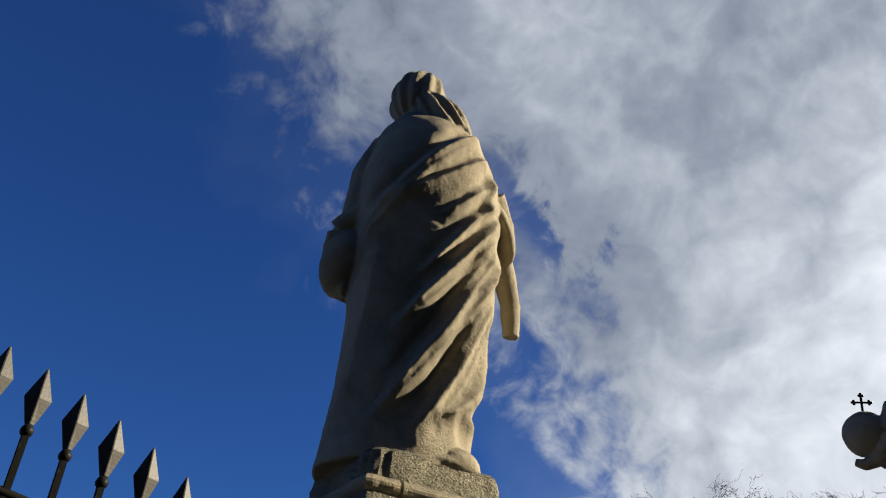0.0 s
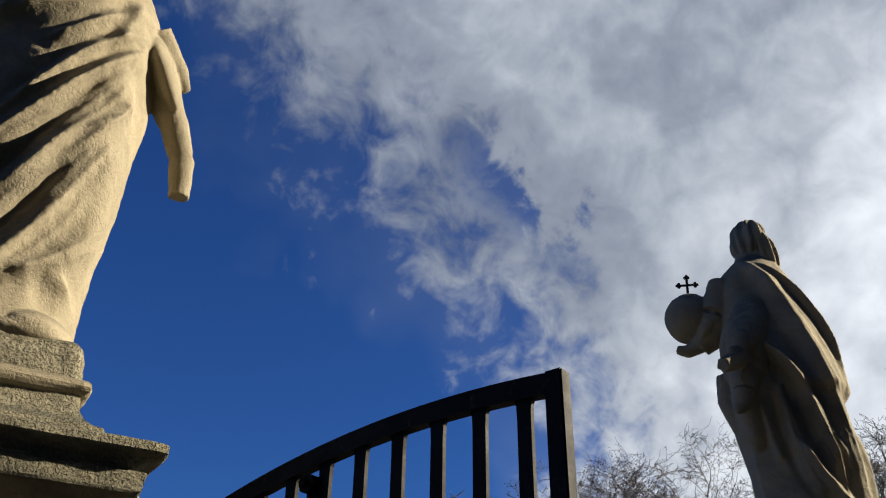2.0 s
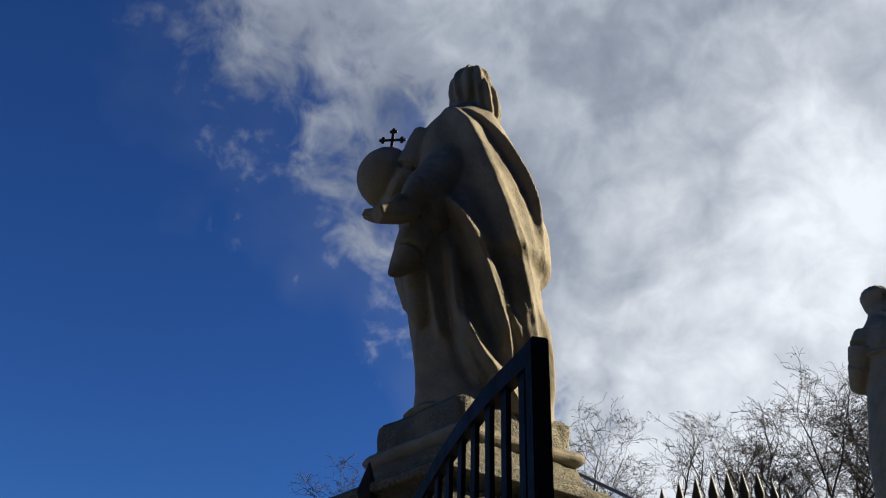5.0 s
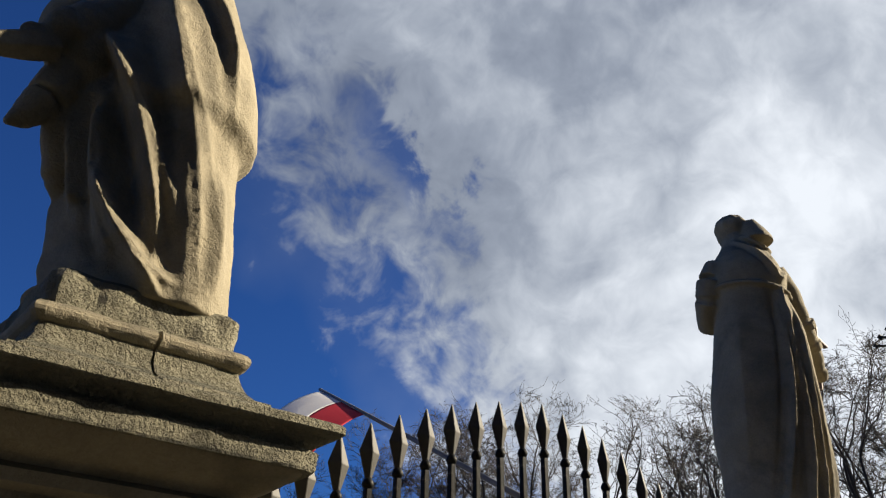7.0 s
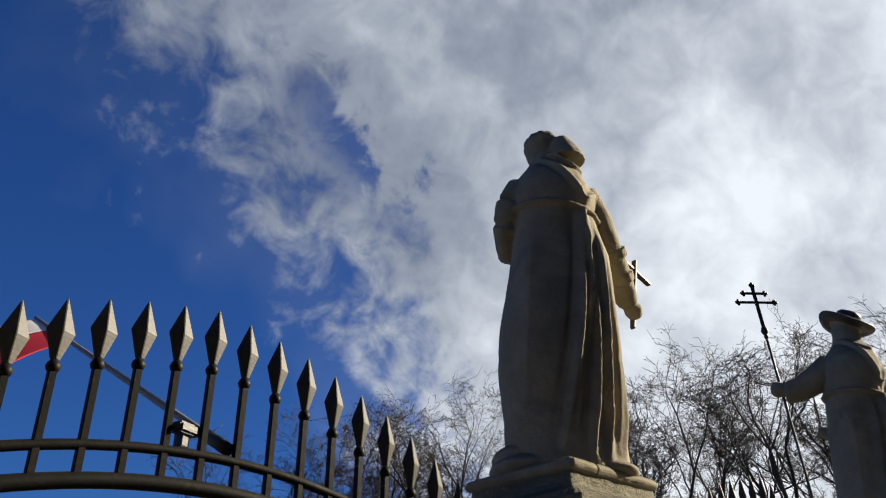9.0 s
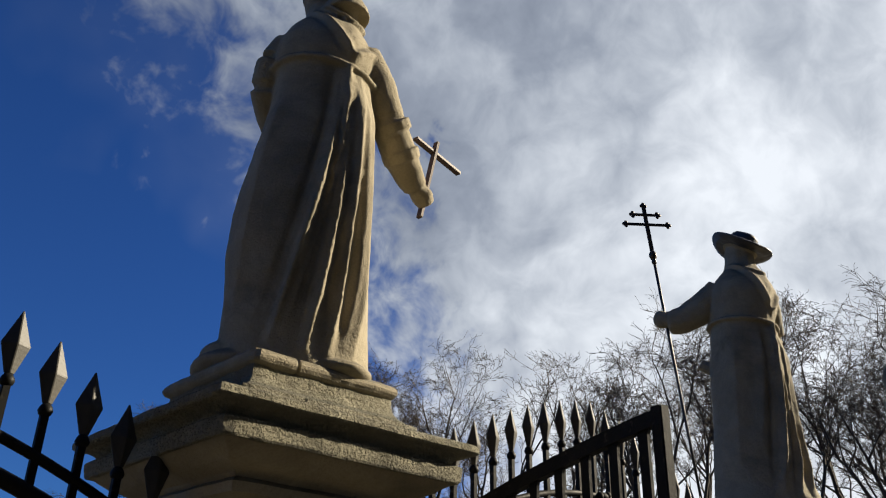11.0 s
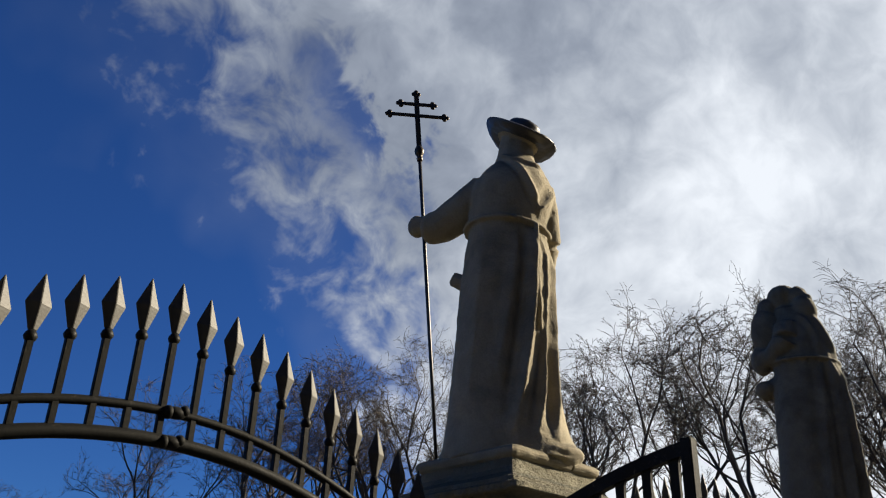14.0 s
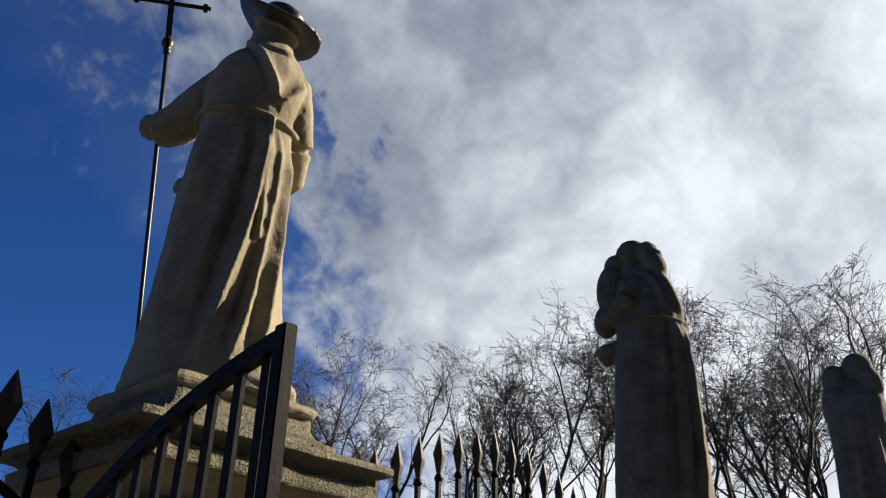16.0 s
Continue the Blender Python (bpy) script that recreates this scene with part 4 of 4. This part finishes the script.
def cloth(name, a0, a1, mat):
    v, f, n, m = [], [], 14, 26
    for i in range(n + 1):
        a = a0 + (a1 - a0) * i / n
        for j in range(m + 1):
            b = j / m
            p = pole_dir * a + Vector((-0.80, -0.06, -0.20)) * b + Vector((0.06, 0, -0.54)) * b ** 1.9
            p += Vector((-0.05, 0, -0.38)) * (max(a - 0.17, 0) * b)
            p += Vector((0.05, 0.9, 0.15)) * (0.055 * math.sin(7 * b + 3.2 * a) * b ** 0.6)
            p += Vector((0, 0, -0.02)) * math.sin(math.pi * b) + Vector((0.04, 0, 0.03)) * math.sin(9 * a + 2 * b) * b
            v.append(p)
    for i in range(n):
        f += [(i * (m + 1) + j, i * (m + 1) + j + 1, (i + 1) * (m + 1) + j + 1, (i + 1) * (m + 1) + j) for j in range(m)]
    me = mesh_of(name, v, f, mat, True)
    bm = bmesh.new()
    bm.from_mesh(me)
    bmesh.ops.solidify(bm, geom=bm.faces[:], thickness=0.002)
    bm.to_mesh(me)
    bm.free()
    return me


part("white_band", cloth("white_band", 0.04, 0.28, FLAG_WHITE), flag, "white cloth band")
part("red_band", cloth("red_band", 0.28, 0.54, FLAG_RED), flag, "red cloth band")
part("socket", mesh_of("socket", *tube([(*(pole_dir * 1.98), 0.026), (*(pole_dir * 2.19), 0.026)], 12, 2), LAMP_GREY, True), flag, "dark steel socket clamped to the rail")

# small floodlight clipped to the arch
lamp = thing("floodlight", pose(6.21, FY + 0.01, 2.485, 0, 0, 20), "small dark grey floodlight clipped to the fence rail", "lamp")
part("housing", box_mesh("housing", (-0.05, -0.03, 0.035), (0.055, 0.03, 0.075), LAMP_GREY, 0.008), lamp)
part("bracket", box_mesh("bracket", (-0.02, -0.012, -0.01), (0.02, 0.03, 0.04), LAMP_GREY, 0.003), lamp)


# ---- bare winter trees in the distance ----
def grow_tree(seed, height, spread):
    """Clean bole, ascending limbs that fork again and again, twigs kept inside an uneven crown."""
    rng = random.Random(seed)
    segs = []

    def shoot(p, d, length, r, level):
        n = (6, 6, 5, 5, 4, 3, 3)[level]
        wob = (0.03, 0.10, 0.14, 0.19, 0.25, 0.30, 0.32)[level]
        for i in range(n):
            d = (d + Vector((rng.gauss(0, wob), rng.gauss(0, wob), rng.gauss(0, wob * 0.6) + (0.0, 0.06, 0.05, 0.02, 0.0, -0.02, -0.03)[level]))).normalized()
            q = p + d * (length / n)
            r0, r1 = (max(0.0105, r * (1 - 0.38 * k / n)) for k in (i, i + 1))
            segs.append((p, q, r0, r1, level))
            if level and level < 6 and i >= (0, 1, 1, 1, 0, 0)[level] and rng.random() < (0, 0.60, 0.52, 0.58, 0.72, 0.45)[level]:
                fork(q, d, length * rng.uniform(0.36, 0.62), r1 * rng.uniform(0.48, 0.68), level + 1, spread)
            p = q
        if level < 5:
            for _ in range((4, 2, 2, 2, 2)[level] + (rng.random() < 0.15)):
                fork(p, d, length * (0.80 if level == 0 else 0.62) * rng.uniform(0.8, 1.15), r1 * rng.uniform(0.70, 0.88), level + 1, spread * 0.8)

    def fork(p, d, length, r, level, wide):
        side = Vector((rng.gauss(0, 1), rng.gauss(0, 1), rng.gauss(0, 0.5))).normalized()
        e = (d + side * wide * rng.uniform(0.45, 0.85) * (1.0 if level < 4 else 1.45)).normalized()
        if e.z < 0.05:
            e.z = abs(e.z) * 0.5
        shoot(p, e.normalized(), length, r, level)
    shoot(Vector((0, 0, 0)), Vector((rng.gauss(0, 0.03), rng.gauss(0, 0.03), 1)).normalized(), height * 0.32, height * 0.0130, 0)
    k = height / max(q[1].z for q in segs)
    mid, rx, rz = 0.60 * height, 0.27 * height, 0.40 * height

    def inside(p):
        # branches crowd along an uneven, rounded outline
        q = Vector((p.x * k, p.y * k, p.z * k - mid))
        ragged = 1 + 0.16 * math.sin(3 * math.atan2(q.y, q.x) + seed) + 0.10 * math.sin(5 * q.z / rz + seed)
        r = math.sqrt((q.x / rx) ** 2 + (q.y / rx) ** 2 + (max(q.z, 0) / rz) ** 2) / ragged
        if r > 0.80:
            q *= (0.80 + 0.25 * (1 - math.exp((0.80 - r) / 0.25)) + 0.12 * (r - 0.80)) / r
        return Vector((q.x, q.y, q.z + mid))
    return [(inside(a), inside(b), r0, r1, lv) for a, b, r0, r1, lv in segs]


def limb_mesh(name, segs, mat):
    verts, faces = [], []
    for a, b, r0, r1, lv in segs:
        n = 7 if lv == 0 else (5 if lv < 3 else 3)
        d = (b - a).normalized()
        s = d.orthogonal().normalized()
        t = d.cross(s)
        o = len(verts)
        for c, r in ((a, r0), (b + d * r1 * 0.3, r1)):
            for i in range(n):
                w = 2 * math.pi * i / n
                verts.append(c + s * (math.cos(w) * r) + t * (math.sin(w) * r))
        faces += [(o + i, o + (i + 1) % n, o + n + (i + 1) % n, o + n + i) for i in range(n)]
    return mesh_of(name, verts, faces, mat, True)


def tree_kit(seed, height, spread, leaves):
    segs = grow_tree(seed, height, spread)
    rng = random.Random(seed + 50)
    kit = [("trunk", limb_mesh("trunk", [s for s in segs if s[4] < 3], BARK)), ("crown", limb_mesh("crown", [s for s in segs if s[4] >= 3], TWIG))]
    tips = [s for s in segs if s[4] >= 4]
    v, f = [], []
    for s in rng.sample(tips, min(leaves, len(tips))):
        c = s[1] + Vector((rng.gauss(0, 0.1), rng.gauss(0, 0.1), rng.gauss(0, 0.1)))
        a, b = Vector((rng.gauss(0, 1), rng.gauss(0, 1), rng.gauss(0, 1))).normalized() * rng.uniform(0.04, 0.075), Vector((rng.gauss(0, 1), rng.gauss(0, 1), rng.gauss(0, 1))).normalized() * 0.05
        o = len(v)
        v += [c - a, c + b * 0.7, c + a, c - b * 0.7]
        f.append((o, o + 1, o + 2, o + 3))
    if v:
        kit.append(("withered_leaves", mesh_of("withered_leaves", v, f, DRY_LEAF)))
    return kit, height


KITS = [tree_kit(11, 24, 1.0, 700), tree_kit(23, 24, 1.15, 1700), tree_kit(37, 24, 0.9, 900), tree_kit(58, 24, 1.1, 2200)]
EYE = (6.0, -0.4)
# bearing clockwise from +y, elevation of the top, distance, kit
TREES = [(21.5, 9.5, 66, 2), (28.2, 16.4, 64, 0), (33.4, 19.4, 62, 2), (37.6, 18.6, 66, 3), (41.6, 20.2, 60, 1), (45.6, 20.8, 60, 0), (51.0, 19.8, 62, 2), (55.7, 22.2, 58, 0), (59.8, 21.0, 60, 3),
         (64.2, 22.8, 57, 3), (67.8, 21.6, 64, 0), (70.2, 22.0, 58, 0), (73.0, 21.2, 60, 2), (76.6, 22.6, 56, 0)]
for i, (az, el, dist, kit) in enumerate(TREES):
    meshes, h0 = KITS[kit]
    high = 1.6 + dist * math.tan(radians(el + 0.9))
    x, y = EYE[0] + dist * math.sin(radians(az)), EYE[1] + dist * math.cos(radians(az))
    k = high / h0
    tree = thing("bare_tree", pose(x, y, 0, 0, 0, 77 * i), "tall bare winter tree with grey-brown limbs" + (" and few withered leaves" if kit in (1, 3) else ""), "tree", "bare trees")
    tree.scale = (k, k, k)
    for nm, me in meshes:
        part(nm, me, tree)
